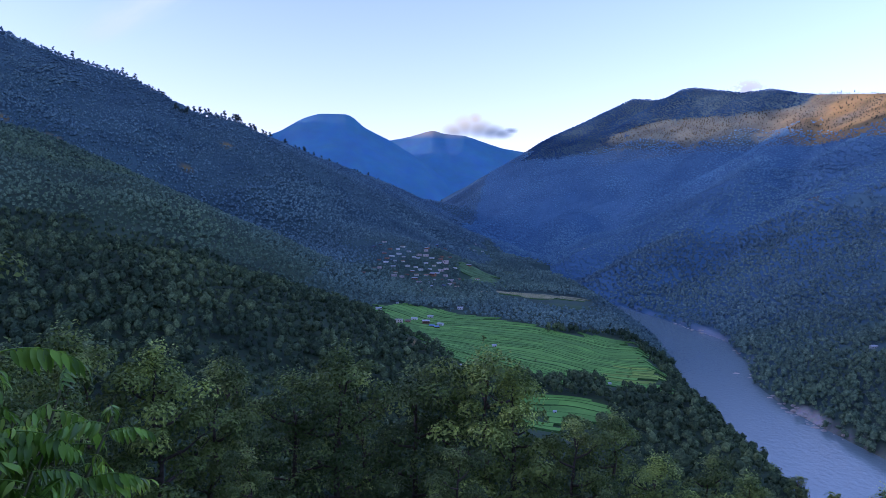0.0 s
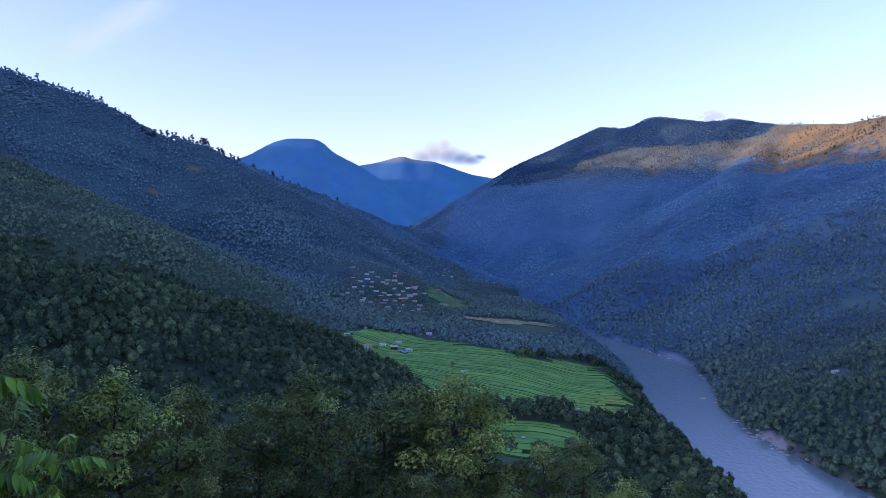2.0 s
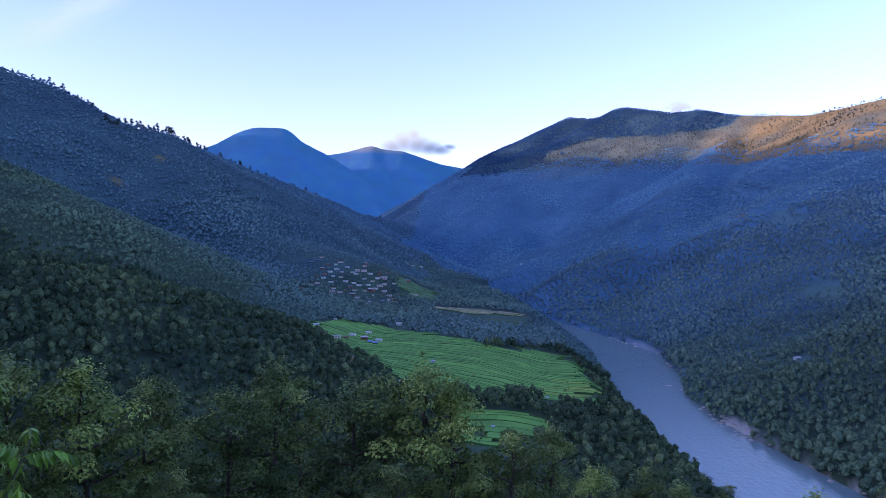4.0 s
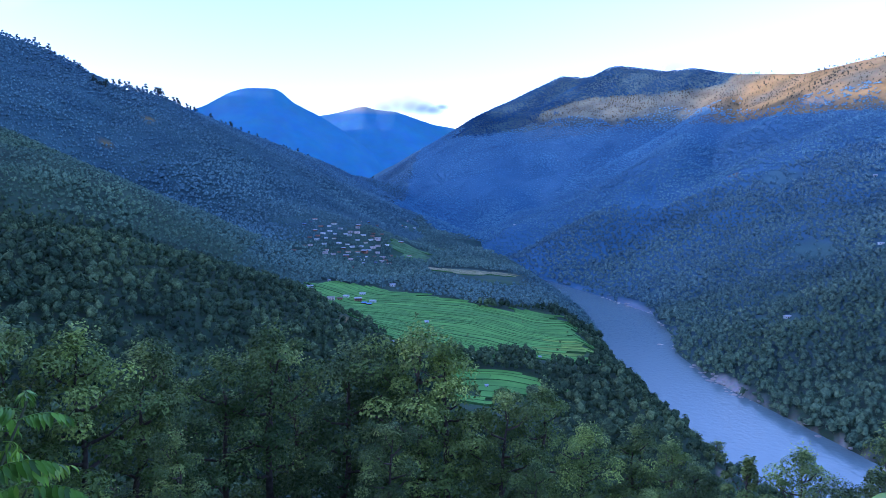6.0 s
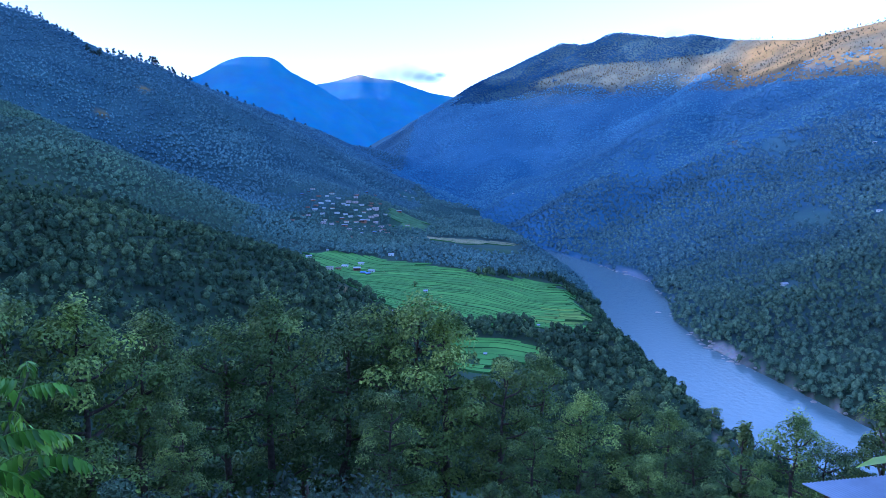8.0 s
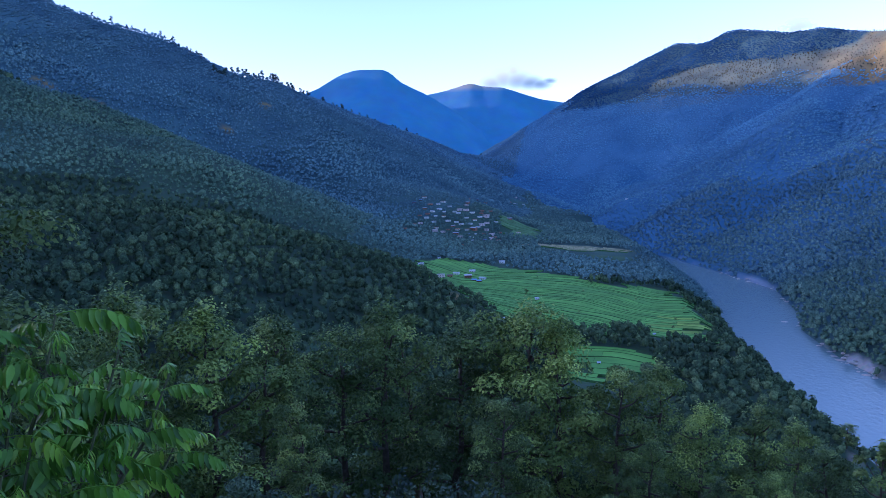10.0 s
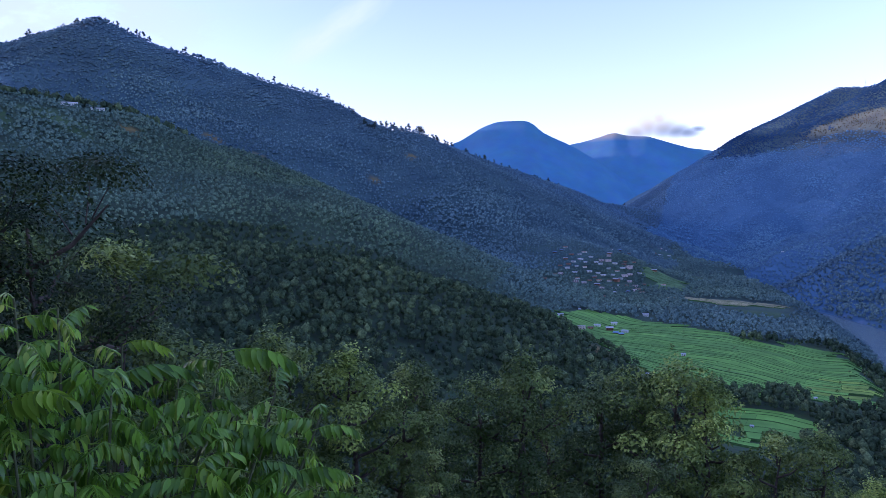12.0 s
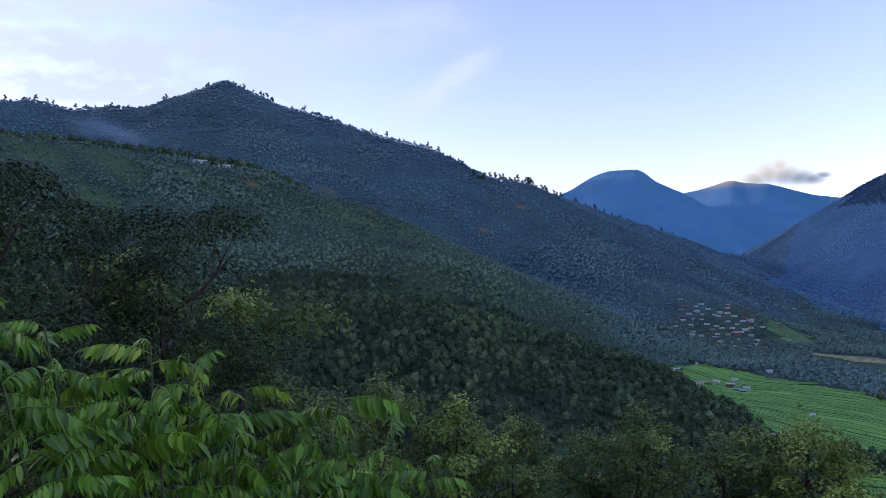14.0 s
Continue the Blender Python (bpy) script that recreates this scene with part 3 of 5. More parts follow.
while len(VILLAGE_LANES) < 44:
    q = (lanes.gauss(-25, 27), lanes.gauss(918, 27))
    if all(math.hypot(q[0] - hx, (q[1] - hy) * 0.8) > 7.5 for hx, hy in VILLAGE + VILLAGE_LANES):
        VILLAGE_LANES.append(q)
LONE_HUTS = [(37, 543), (11, 448), (102, 460), (58, 390), (16, 703), (-63, 658), (-57, 668), (-43, 712), (296, 568), (309, 541), (473, 670), (640, 923),
             (-423, 385), (-421, 447), (-392, 496)]
LONG_HOUSES = [(-598, 724), (-577, 744)]
HAMLET = [(-36, 614), (-29, 619), (-24, 631), (-14, 618), (-11, 652), (-9, 604), (-5, 600), (-2, 612)]


def crown_shapes(rounds, kinds, seed):
    """Crowns of several lobes, a few that differ: corners, ways out and triangles, the open underside left out."""
    bm = bmesh.new()
    bmesh.ops.create_icosphere(bm, subdivisions=rounds, radius=1.0)
    out = np.array([q.co for q in bm.verts])
    tris = np.array([[q.index for q in f.verts] for f in bm.faces])
    bm.free()
    tris = tris[out[tris][:, :, 2].mean(1) > -0.6]
    g = np.random.default_rng(seed)
    shapes = []
    for _ in range(kinds):
        lobes = g.normal(size=(6, 3)) + np.array([0, 0, 0.5])
        lobes /= np.linalg.norm(lobes, axis=-1, keepdims=True)
        bulge = np.clip(out @ lobes.T, 0, 1).max(1) ** 3
        reach = 0.5 + 0.3 * bulge + g.uniform(-0.1, 0.1, len(out))
        at = out * reach[:, None]
        at[:, 2] = np.maximum(at[:, 2], -0.55)
        ways = out + 0.35 * (bulge[:, None] - 0.5) * out + np.array([0, 0, 0.1]) + 0.12 * g.normal(size=out.shape)
        shapes.append((at, ways))
    return np.array([q[0] for q in shapes]), np.array([q[1] for q in shapes]), tris


def crowns(centres, sizes, rounds, sprigs, card, seed, relief):
    """A lobed crown for every tree, ragged with sprigs of leaves round it, as triangles of one mesh."""
    g = np.random.default_rng(seed)
    at, ways, tris = crown_shapes(rounds, 12, seed)
    n, k = len(centres), at.shape[1]
    which, turn = g.integers(0, 12, n), g.uniform(0, 2 * np.pi, n)
    c, q = np.cos(turn)[:, None], np.sin(turn)[:, None]

    def turned(v):
        return np.stack([v[..., 0] * c - v[..., 1] * q, v[..., 0] * q + v[..., 1] * c, v[..., 2]], -1)

    body = centres[:, None] + turned(at[which]) * sizes[:, None]
    soft = turned(ways[which]) * relief + np.array([0, 0, 0.75 * (1 - relief)])
    faces = tris[None] + (np.arange(n) * k)[:, None, None]
    if not sprigs:
        return body.reshape(-1, 3), faces.reshape(-1, 3), soft.reshape(-1, 3), k
    boughs = g.normal(size=(n, 6, 3)) + np.array([0, 0, 0.45])
    boughs /= np.linalg.norm(boughs, axis=-1, keepdims=True)
    boughs *= g.uniform(0.35, 0.68, (n, 6, 1))
    own = boughs[:, np.arange(sprigs) % 6]
    d = g.normal(size=(n, sprigs, 3)) + own * 1.2
    d /= np.linalg.norm(d, axis=-1, keepdims=True)
    foot = centres[:, None] + (own + d * 0.36) * sizes[:, None]
    d = (d + own * 0.8) * relief + np.array([0, 0, 0.2 + 0.75 * (1 - relief)])
    u = np.cross(d + 0.5 * g.normal(size=d.shape), g.normal(size=d.shape))
    u /= np.linalg.norm(u, axis=-1, keepdims=True) + 1e-9
    w = np.cross(d + 0.4 * g.normal(size=d.shape), u)
    w /= np.linalg.norm(w, axis=-1, keepdims=True) + 1e-9
    size = sizes[:, None, :1] * card * (0.6 + 0.8 * g.random((n, sprigs, 1)))
    leaf = np.stack([foot - u * size, foot + u * size, foot + w * size * 1.3], 2).reshape(n, -1, 3)
    v = np.concatenate([body, leaf], 1)
    soft = np.concatenate([soft, np.repeat(d + 0.25 * g.normal(size=d.shape), 3, 1)], 1)
    each = np.concatenate([tris, k + np.arange(sprigs * 3).reshape(-1, 3)])
    faces = each[None] + (np.arange(n) * v.shape[1])[:, None, None]
    return v.reshape(-1, 3), faces.reshape(-1, 3), soft.reshape(-1, 3), v.shape[1]


def round_off(me, ways):
    """Let leaf clumps take the light as the rounded boughs that they belong to."""
    ways = ways / (np.linalg.norm(ways, axis=-1, keepdims=True) + 1e-9)
    me.attributes.new("custom_normal", "FLOAT_VECTOR", "POINT").data.foreach_set("vector", ways.astype(np.float32).ravel())


def wooded(x, y, z, g):
    """True where trees stand: not on water, fields, grass, nor at the doors of houses."""
    off = np.abs(x - river_middle(y)) - river_half(y)
    ok = ((off > np.where(x > river_middle(y), -0.8, 4)) | (y > 1200)) & ~inside(PADDY, x, y) & ~inside(NEAR_PADDY, x, y) & ~inside(MILLET, x, y)
    ok &= ~inside(VILLAGE_FIELDS, x, y)
    ok &= ~((np.abs(x - 58) < 26) & (y > 318) & (y < 366)) & (np.hypot(x - 138, y - 276) > 10)
    ok &= np.hypot((x - 108) / 50, (y - 812) / 52) > 1
    ok &= (np.hypot((x + 25) / 72, (y - 935) / 75) > 1) | (g.random(len(x)) < 0.9)
    ok &= (np.hypot((x - 10) / 60, (y - 1140) / 130) > 1) | (g.random(len(x)) < 0.5)
    dry, pasture, sand = covers(x, y, z)
    ok &= g.random(len(x)) > np.maximum(np.maximum(dry * np.where(x > 300, 0.68, 0.75), pasture * np.where(x < -300, 0.5, 0.8)), sand)
    for hx, hy in VILLAGE + VILLAGE_LANES:
        ok &= ~((np.abs(x - hx - 0.04 * (y - hy)) < 3.6) & (y > hy - 8) & (y < hy + 4))
    for hx, hy in LONE_HUTS + HAMLET + LONG_HOUSES:
        ok &= ~((np.abs(x - hx - 0.04 * (y - hy)) < 5.5) & (y > hy - 18) & (y < hy + 5))
    return ok


ROLL_OFF = np.maximum.accumulate((Z - 120) / np.maximum(R, 1), axis=0)  # the steepest line of sight up to each ring


def in_sight(x, y, top):
    """True for what the hills in front do not hide from the viewpoint."""
    r, a = np.hypot(x, y), np.arctan2(x, y)
    i = np.clip(np.searchsorted(radii, r) - 3, 0, len(radii) - 1)
    j = np.clip(np.searchsorted(bearings, a), 0, len(bearings) - 1)
    return (top - 120) / r > ROLL_OFF[i, j]


def stand(name, label, near, far, spacing, height, rounds, sprigs, card, mat, seed, where, slim=1.0):
    g = np.random.default_rng(seed)
    x, y = np.meshgrid(np.arange(-2400, 2000, spacing), np.arange(10, 2900, spacing))
    x, y = (q.ravel() + g.uniform(-0.48, 0.48, x.size) * spacing for q in (x, y))
    r, a = np.hypot(x, y), np.degrees(np.arctan2(x, y))
    keep = (r > near) & (r < far) & (a > -57) & (a < 41) & where(x, y)
    x, y = x[keep], y[keep]
    z = land(x, y)
    keep = wooded(x, y, z, g) & in_sight(x, y, z + 12)
    x, y, z = x[keep], y[keep], z[keep]
    height = np.where(np.hypot((x + 25) / 80, (y - 940) / 85) < 1, height * 0.8, height)  # low trees among the village houses
    h = height * (0.55 + 0.8 * g.random(len(x)) ** 1.3) * (1 + 0.5 * fractal(x, y, 80, 5, 2))
    lean = g.uniform(0.36, 0.54, len(x)) * slim
    centre = np.stack([x, y, z + h * 0.52], -1)
    size = np.stack([h * lean, h * lean, h * 0.5], -1)
    v, f, soft, corners = crowns(centre, size, rounds, sprigs, card, seed, 1.0 if far < 700 else 0.5 if far < 1300 else 0.3)
    me = mesh_of(name, v, f, mat, True)
    round_off(me, soft)
    tone = np.repeat(g.random(len(x)).astype(np.float32), corners)
    me.attributes.new("tone", "FLOAT", "POINT").data.foreach_set("value", tone)
    # painted haze grows with distance, on the left also by ridge
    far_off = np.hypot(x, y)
    left_share = LEFT_HAZE[main_ridge(x, y)]
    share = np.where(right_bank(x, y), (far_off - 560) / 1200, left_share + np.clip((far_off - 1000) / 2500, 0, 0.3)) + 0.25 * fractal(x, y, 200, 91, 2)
    me.attributes.new("haze_share", "FLOAT", "POINT").data.foreach_set("value", np.repeat(np.clip(share, 0, 1).astype(np.float32), corners))
    return tagged(new(name, me), label, "trees", kind="stuff")


def on_shoulder(x, y):
    """A belt along the crest of the middle hill."""
    near = np.full(np.shape(x), 1e9)
    for (ax, ay, _), (bx, by, _) in zip(RIDGES[6][0][1:5], RIDGES[6][0][2:6]):
        s = np.clip(((x - ax) * (bx - ax) + (y - ay) * (by - ay)) / ((bx - ax) ** 2 + (by - ay) ** 2), 0, 1)
        near = np.minimum(near, np.hypot(x - ax - s * (bx - ax), y - ay - s * (by - ay)))
    return near < 13 + 16 * fractal(x, y, 60, 95, 2)


def high_woods(x, y):
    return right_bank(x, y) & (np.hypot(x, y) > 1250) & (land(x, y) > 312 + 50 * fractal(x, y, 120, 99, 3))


def dry_slope(x, y):
    return covers(x, y, land(x, y))[0] > 0.22


def left_bank(x, y):
    return ~right_bank(x, y)


stand("woodland", "dark green broadleaf trees on the slope below", 74, 150, 4.8, 7.0, 2, 210, 0.11, MAT_WOOD_NEAR, 10, left_bank)
stand("woodland", "dark green broadleaf trees covering the nearer hill", 150, 640, 4.7, 7.0, 1, 40, 0.2, MAT_WOOD_HILL, 11, left_bank, 0.88)
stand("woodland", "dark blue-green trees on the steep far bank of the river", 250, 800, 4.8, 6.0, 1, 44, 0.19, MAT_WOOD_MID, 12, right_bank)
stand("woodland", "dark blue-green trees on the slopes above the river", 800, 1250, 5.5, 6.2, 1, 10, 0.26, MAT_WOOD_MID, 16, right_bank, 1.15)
stand("woodland", "dark line of tall trees along the shoulder of the hill", 800, 1100, 5.0, 10, 1, 30, 0.2, MAT_WOOD_HILL, 17, on_shoulder, 0.8)
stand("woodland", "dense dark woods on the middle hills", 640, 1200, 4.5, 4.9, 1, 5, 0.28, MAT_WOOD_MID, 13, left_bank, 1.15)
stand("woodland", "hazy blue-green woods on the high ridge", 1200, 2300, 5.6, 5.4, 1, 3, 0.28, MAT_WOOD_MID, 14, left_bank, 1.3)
stand("woodland", "hazy blue woods on the mountain across the river", 1250, 2850, 5.6, 4.8, 1, 2, 0.28, MAT_WOOD_VALLEY, 15, lambda x, y: right_bank(x, y) & ~high_woods(x, y), 1.5)
stand("woodland", "woods along the top of the mountain, painted shaded blue", 1250, 2850, 5.0, 5.0, 1, 2, 0.28, MAT_WOOD_SHADED, 18, lambda x, y: high_woods(x, y) & ~dry_slope(x, y), 1.5)
stand("woodland", "thin olive-brown trees on the sunlit grass slope", 1250, 2850, 7.0, 5.5, 1, 5, 0.34, MAT_WOOD_SUNLIT, 20, lambda x, y: high_woods(x, y) & dry_slope(x, y), 0.75)
stand("woodland", "small garden trees between the village houses", 850, 1040, 4.6, 6.0, 1, 8, 0.26, MAT_WOOD_MID, 19, lambda x, y: np.hypot((x + 25) / 74, (y - 935) / 76) < 1)


# ---- more materials ----
def plain(name, colour, rough=0.8, spec=0.3, metal=0.0, vary=0.25, scale=1.5, relief=0.0):
    """A painted, plastered or weathered surface with stains of its own."""
    m, n, l, p = material(name, rough, spec)
    p.inputs["Metallic"].default_value = metal
    a = noise_node(n, l, scale, 5)
    r = ramp(n, [(0.3, tuple(c * (1 - vary) for c in colour)), (0.7, tuple(min(1, c * (1 + vary)) for c in colour))])
    l.new(a.outputs["Fac"], r.inputs["Fac"])
    o = n.new("ShaderNodeObjectInfo")
    t = ramp(n, [(0.0, (0.8, 0.82, 0.85)), (1.0, (1.15, 1.1, 1.05))])
    l.new(o.outputs["Random"], t.inputs["Fac"])
    l.new(mixed(n, l, r.outputs["Color"], t.outputs["Color"], 1.0, "MULTIPLY"), p.inputs["Base Color"])
    if relief:
        bump(n, l, p, a.outputs["Fac"], 0.5, relief)
    return m


MAT_RICE = plain("young_rice", (0.14, 0.347, 0.056), 0.8, 0.2, vary=0.22, scale=0.06)
MAT_RICE_RIPE = plain("yellowing_rice", (0.253, 0.396, 0.055), 0.8, 0.2, vary=0.25, scale=0.08)
MAT_MILLET = plain("ripening_millet", (0.36, 0.33, 0.18), 0.9, 0.1, vary=0.2, scale=0.1)
MAT_GARDEN = plain("garden_crops", (0.12, 0.22, 0.09), 0.9, 0.1, vary=0.35, scale=0.1)
MAT_BUND = plain("grassy_bund", (0.06, 0.145, 0.04), 0.95, 0.1, vary=0.4, scale=0.8)
MAT_PLASTER = plain("whitewashed_plaster", (0.69, 0.73, 0.67), 0.9, 0.2, vary=0.1)
MAT_PINK = plain("pink_plaster", (0.62, 0.54, 0.5), 0.9, 0.2, vary=0.1)
MAT_BRICK = plain("red_mud_plaster", (0.4, 0.2, 0.13), 0.9, 0.2, vary=0.2)
MAT_TIN = plain("weathered_tin_sheet", (0.5, 0.52, 0.55), 0.45, 0.5, 0.3, 0.15)
MAT_TIN_BLUE = plain("blue_painted_tin", (0.12, 0.25, 0.5), 0.5, 0.5, 0.0, 0.15)
MAT_TIN_RUST = plain("rusty_tin_sheet", (0.36, 0.19, 0.12), 0.7, 0.3, 0.0, 0.3)
MAT_THATCH = plain("slate_and_thatch", (0.2, 0.17, 0.14), 0.95, 0.1, vary=0.3)
MAT_DARK = plain("dark_opening", (0.03, 0.03, 0.035), 0.4, 0.5, vary=0.1)
MAT_WOODWORK = plain("dark_stained_wood", (0.1, 0.06, 0.035), 0.8, 0.3, vary=0.3, scale=6)
MAT_BARK = plain("grey_brown_bark", (0.11, 0.085, 0.065), 0.95, 0.2, vary=0.4, scale=5, relief=0.02)
MAT_GALVANISED = plain("galvanised_sheet", (0.42, 0.46, 0.52), 0.4, 0.5, 0.4, 0.12, 2.0)
MAT_STEEL = plain("grey_steel", (0.3, 0.31, 0.33), 0.5, 0.5, 0.6, 0.1)
MAT_STONE = plain("pale_river_stone", (0.4, 0.37, 0.33), 0.9, 0.2, vary=0.25, scale=0.6)
# undergrowth darkened in its colour for the shade under the trees
MAT_BUSH = foliage("shaded_bush_leaves", (0.033, 0.066, 0.033), (0.176, 0.264, 0.121), 0.5, 0.3, 0.55, 0.1, by_bough=True)
MAT_LEAF = foliage("tree_leaves", (0.082, 0.144, 0.035), (0.557, 0.69, 0.166), 0.35, 0.2, 0.55, 0.12, by_bough=True)
MAT_LEAF_DARK = foliage("dark_tree_leaves", (0.075, 0.127, 0.037), (0.477, 0.575, 0.152), 0.35, 0.2, 0.55, 0.12, by_bough=True)
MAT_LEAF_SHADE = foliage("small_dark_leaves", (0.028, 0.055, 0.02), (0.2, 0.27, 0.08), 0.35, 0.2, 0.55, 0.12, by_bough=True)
MAT_PINE = foliage("pine_needles", (0.04, 0.075, 0.08), (0.09, 0.145, 0.14), 0.1, 0.2, 0.7, 0.2)
MAT_SHRUB = foliage("pale_shrub_leaves", (0.065, 0.105, 0.06), (0.14, 0.195, 0.12), 1.5, 0.35, 0.5, 0.3)


def joined(pieces):
    """Arrays of corners and faces from several pieces of the same kind."""
    vs, fs, at = [], [], 0
    for v, f in pieces:
        vs.append(np.asarray(v, float))
        fs.append(np.asarray(f) + at)
        at += len(v)
    return np.concatenate(vs), np.concatenate(fs)


def box(x0, y0, z0, x1, y1, z1):
    v = [(x, y, z) for z in (z0, z1) for x, y in ((x0, y0), (x1, y0), (x1, y1), (x0, y1))]
    return v, [(3, 2, 1, 0), (4, 5, 6, 7), (0, 1, 5, 4), (1, 2, 6, 5), (2, 3, 7, 6), (3, 0, 4, 7)]


def part(name, shape, mat, parent, label="", smooth=False):
    ob = new(name, shape if isinstance(shape, bpy.types.Mesh) else mesh_of(name, np.asarray(shape[0], float), np.asarray(shape[1]), mat, smooth))
    ob.parent = parent
    return tagged(ob, label)


def tube(points, radii_along, sides=6):
    """A tapering round limb along points."""
    pts = [Vector(q) for q in points]
    v, f = [], []
    for i, q in enumerate(pts):
        ahead = (pts[min(i + 1, len(pts) - 1)] - pts[max(i - 1, 0)]).normalized()
        side = ahead.orthogonal().normalized()
        up = ahead.cross(side)
        for k in range(sides):
            a = 2 * math.pi * k / sides
            v.append(q + (side * math.cos(a) + up * math.sin(a)) * radii_along[i])
    for i in range(len(pts) - 1):
        for k in range(sides):
            b, c = i * sides + k, i * sides + (k + 1) % sides
            f.append((b, c, c + sides, b + sides))
    return [tuple(q) for q in v], f


# ---- terraced rice fields ----
def terraces(name, poly, label, away, spacing, seed, crops=None, category="rice field"):
    """Level plots behind grassy bunds, row under row; away: bearing of the fall line."""
    g = random.Random(seed)
    field = tagged(new(name), label, category, kind="structure")
    crops = crops or (MAT_RICE, MAT_RICE_RIPE)
    cx, cy = (sum(q[k] for q in poly) / len(poly) for k in (0, 1))
    a = radians(away)
    fall, along = (math.sin(a), math.cos(a)), (math.cos(a), -math.sin(a))

    def place(u, v):
        w = v + 0.0028 * max(-u, 0) ** 2 + 45 * float(fractal(np.array(u + 300.0), np.array(v * 0.4), 130, 71, 2)) + 62 * float(fractal(np.array(u), np.array(v) * 0.35, 66, 77, 1)) + 9 * float(fractal(np.array(u), np.array(v), 25, 79, 1))
        return cx + u * along[0] + w * fall[0], cy + u * along[1] + w * fall[1]

    v = -190.0
    while v < 190:
        wide = spacing * g.choice((0.7, 0.8, 0.9, 1.0, 1.2, 1.6))
        u = -170 + g.uniform(0, 20)
        riser = g.choice((0.32, 0.36, 0.42, 0.55))
        while u < 170:
            long = g.uniform(12, 46)
            px, py = place(u + long / 2, v + wide / 2)
            if inside(poly, np.array(px), np.array(py)):
                steps = max(2, int(long / 5))
                shift = g.uniform(-0.9, 0.9)
                high = g.choice((0.02, 0.04, 0.08, 0.14))
                rows = []
                for i in range(steps + 1):
                    uu = u + long * i / steps - (0.15 if i == steps else 0)
                    back, edge, lip, foot = (place(uu, v + shift + q) for q in (-0.6, wide - 0.5, wide - 0.2, wide + 0.1))
                    rows.append((back, edge, lip, foot))
                verts, faces, slots = [], [], []
                levels = [land(*np.array([q[k] for q in rows]).T) for k in (0, 1)]
                for (back, edge, lip, foot), zb, ze in zip(rows, levels[0] + 0.3, levels[1] + riser):
                    verts += [(*back, zb), (*edge, ze), (*edge, ze + high), (*lip, ze + high * 0.8), (*foot, ze - 1.0)]
                for i in range(steps):
                    for k in range(4):
                        faces.append((i * 5 + k, i * 5 + k + 1, i * 5 + k + 6, i * 5 + k + 5))
                        slots.append(0 if k == 0 else 1)
                ripe = px > 110 and py < 520 and g.random() < 0.5
                me = mesh_of("plot", np.array(verts), np.array(faces), crops[int(ripe)])
                me.materials.append(MAT_BUND)
                me.polygons.foreach_set("material_index", np.array(slots, np.int32))
                plot = new("plot", me)
                plot.parent = field
            u += long
        v += wide
    return field


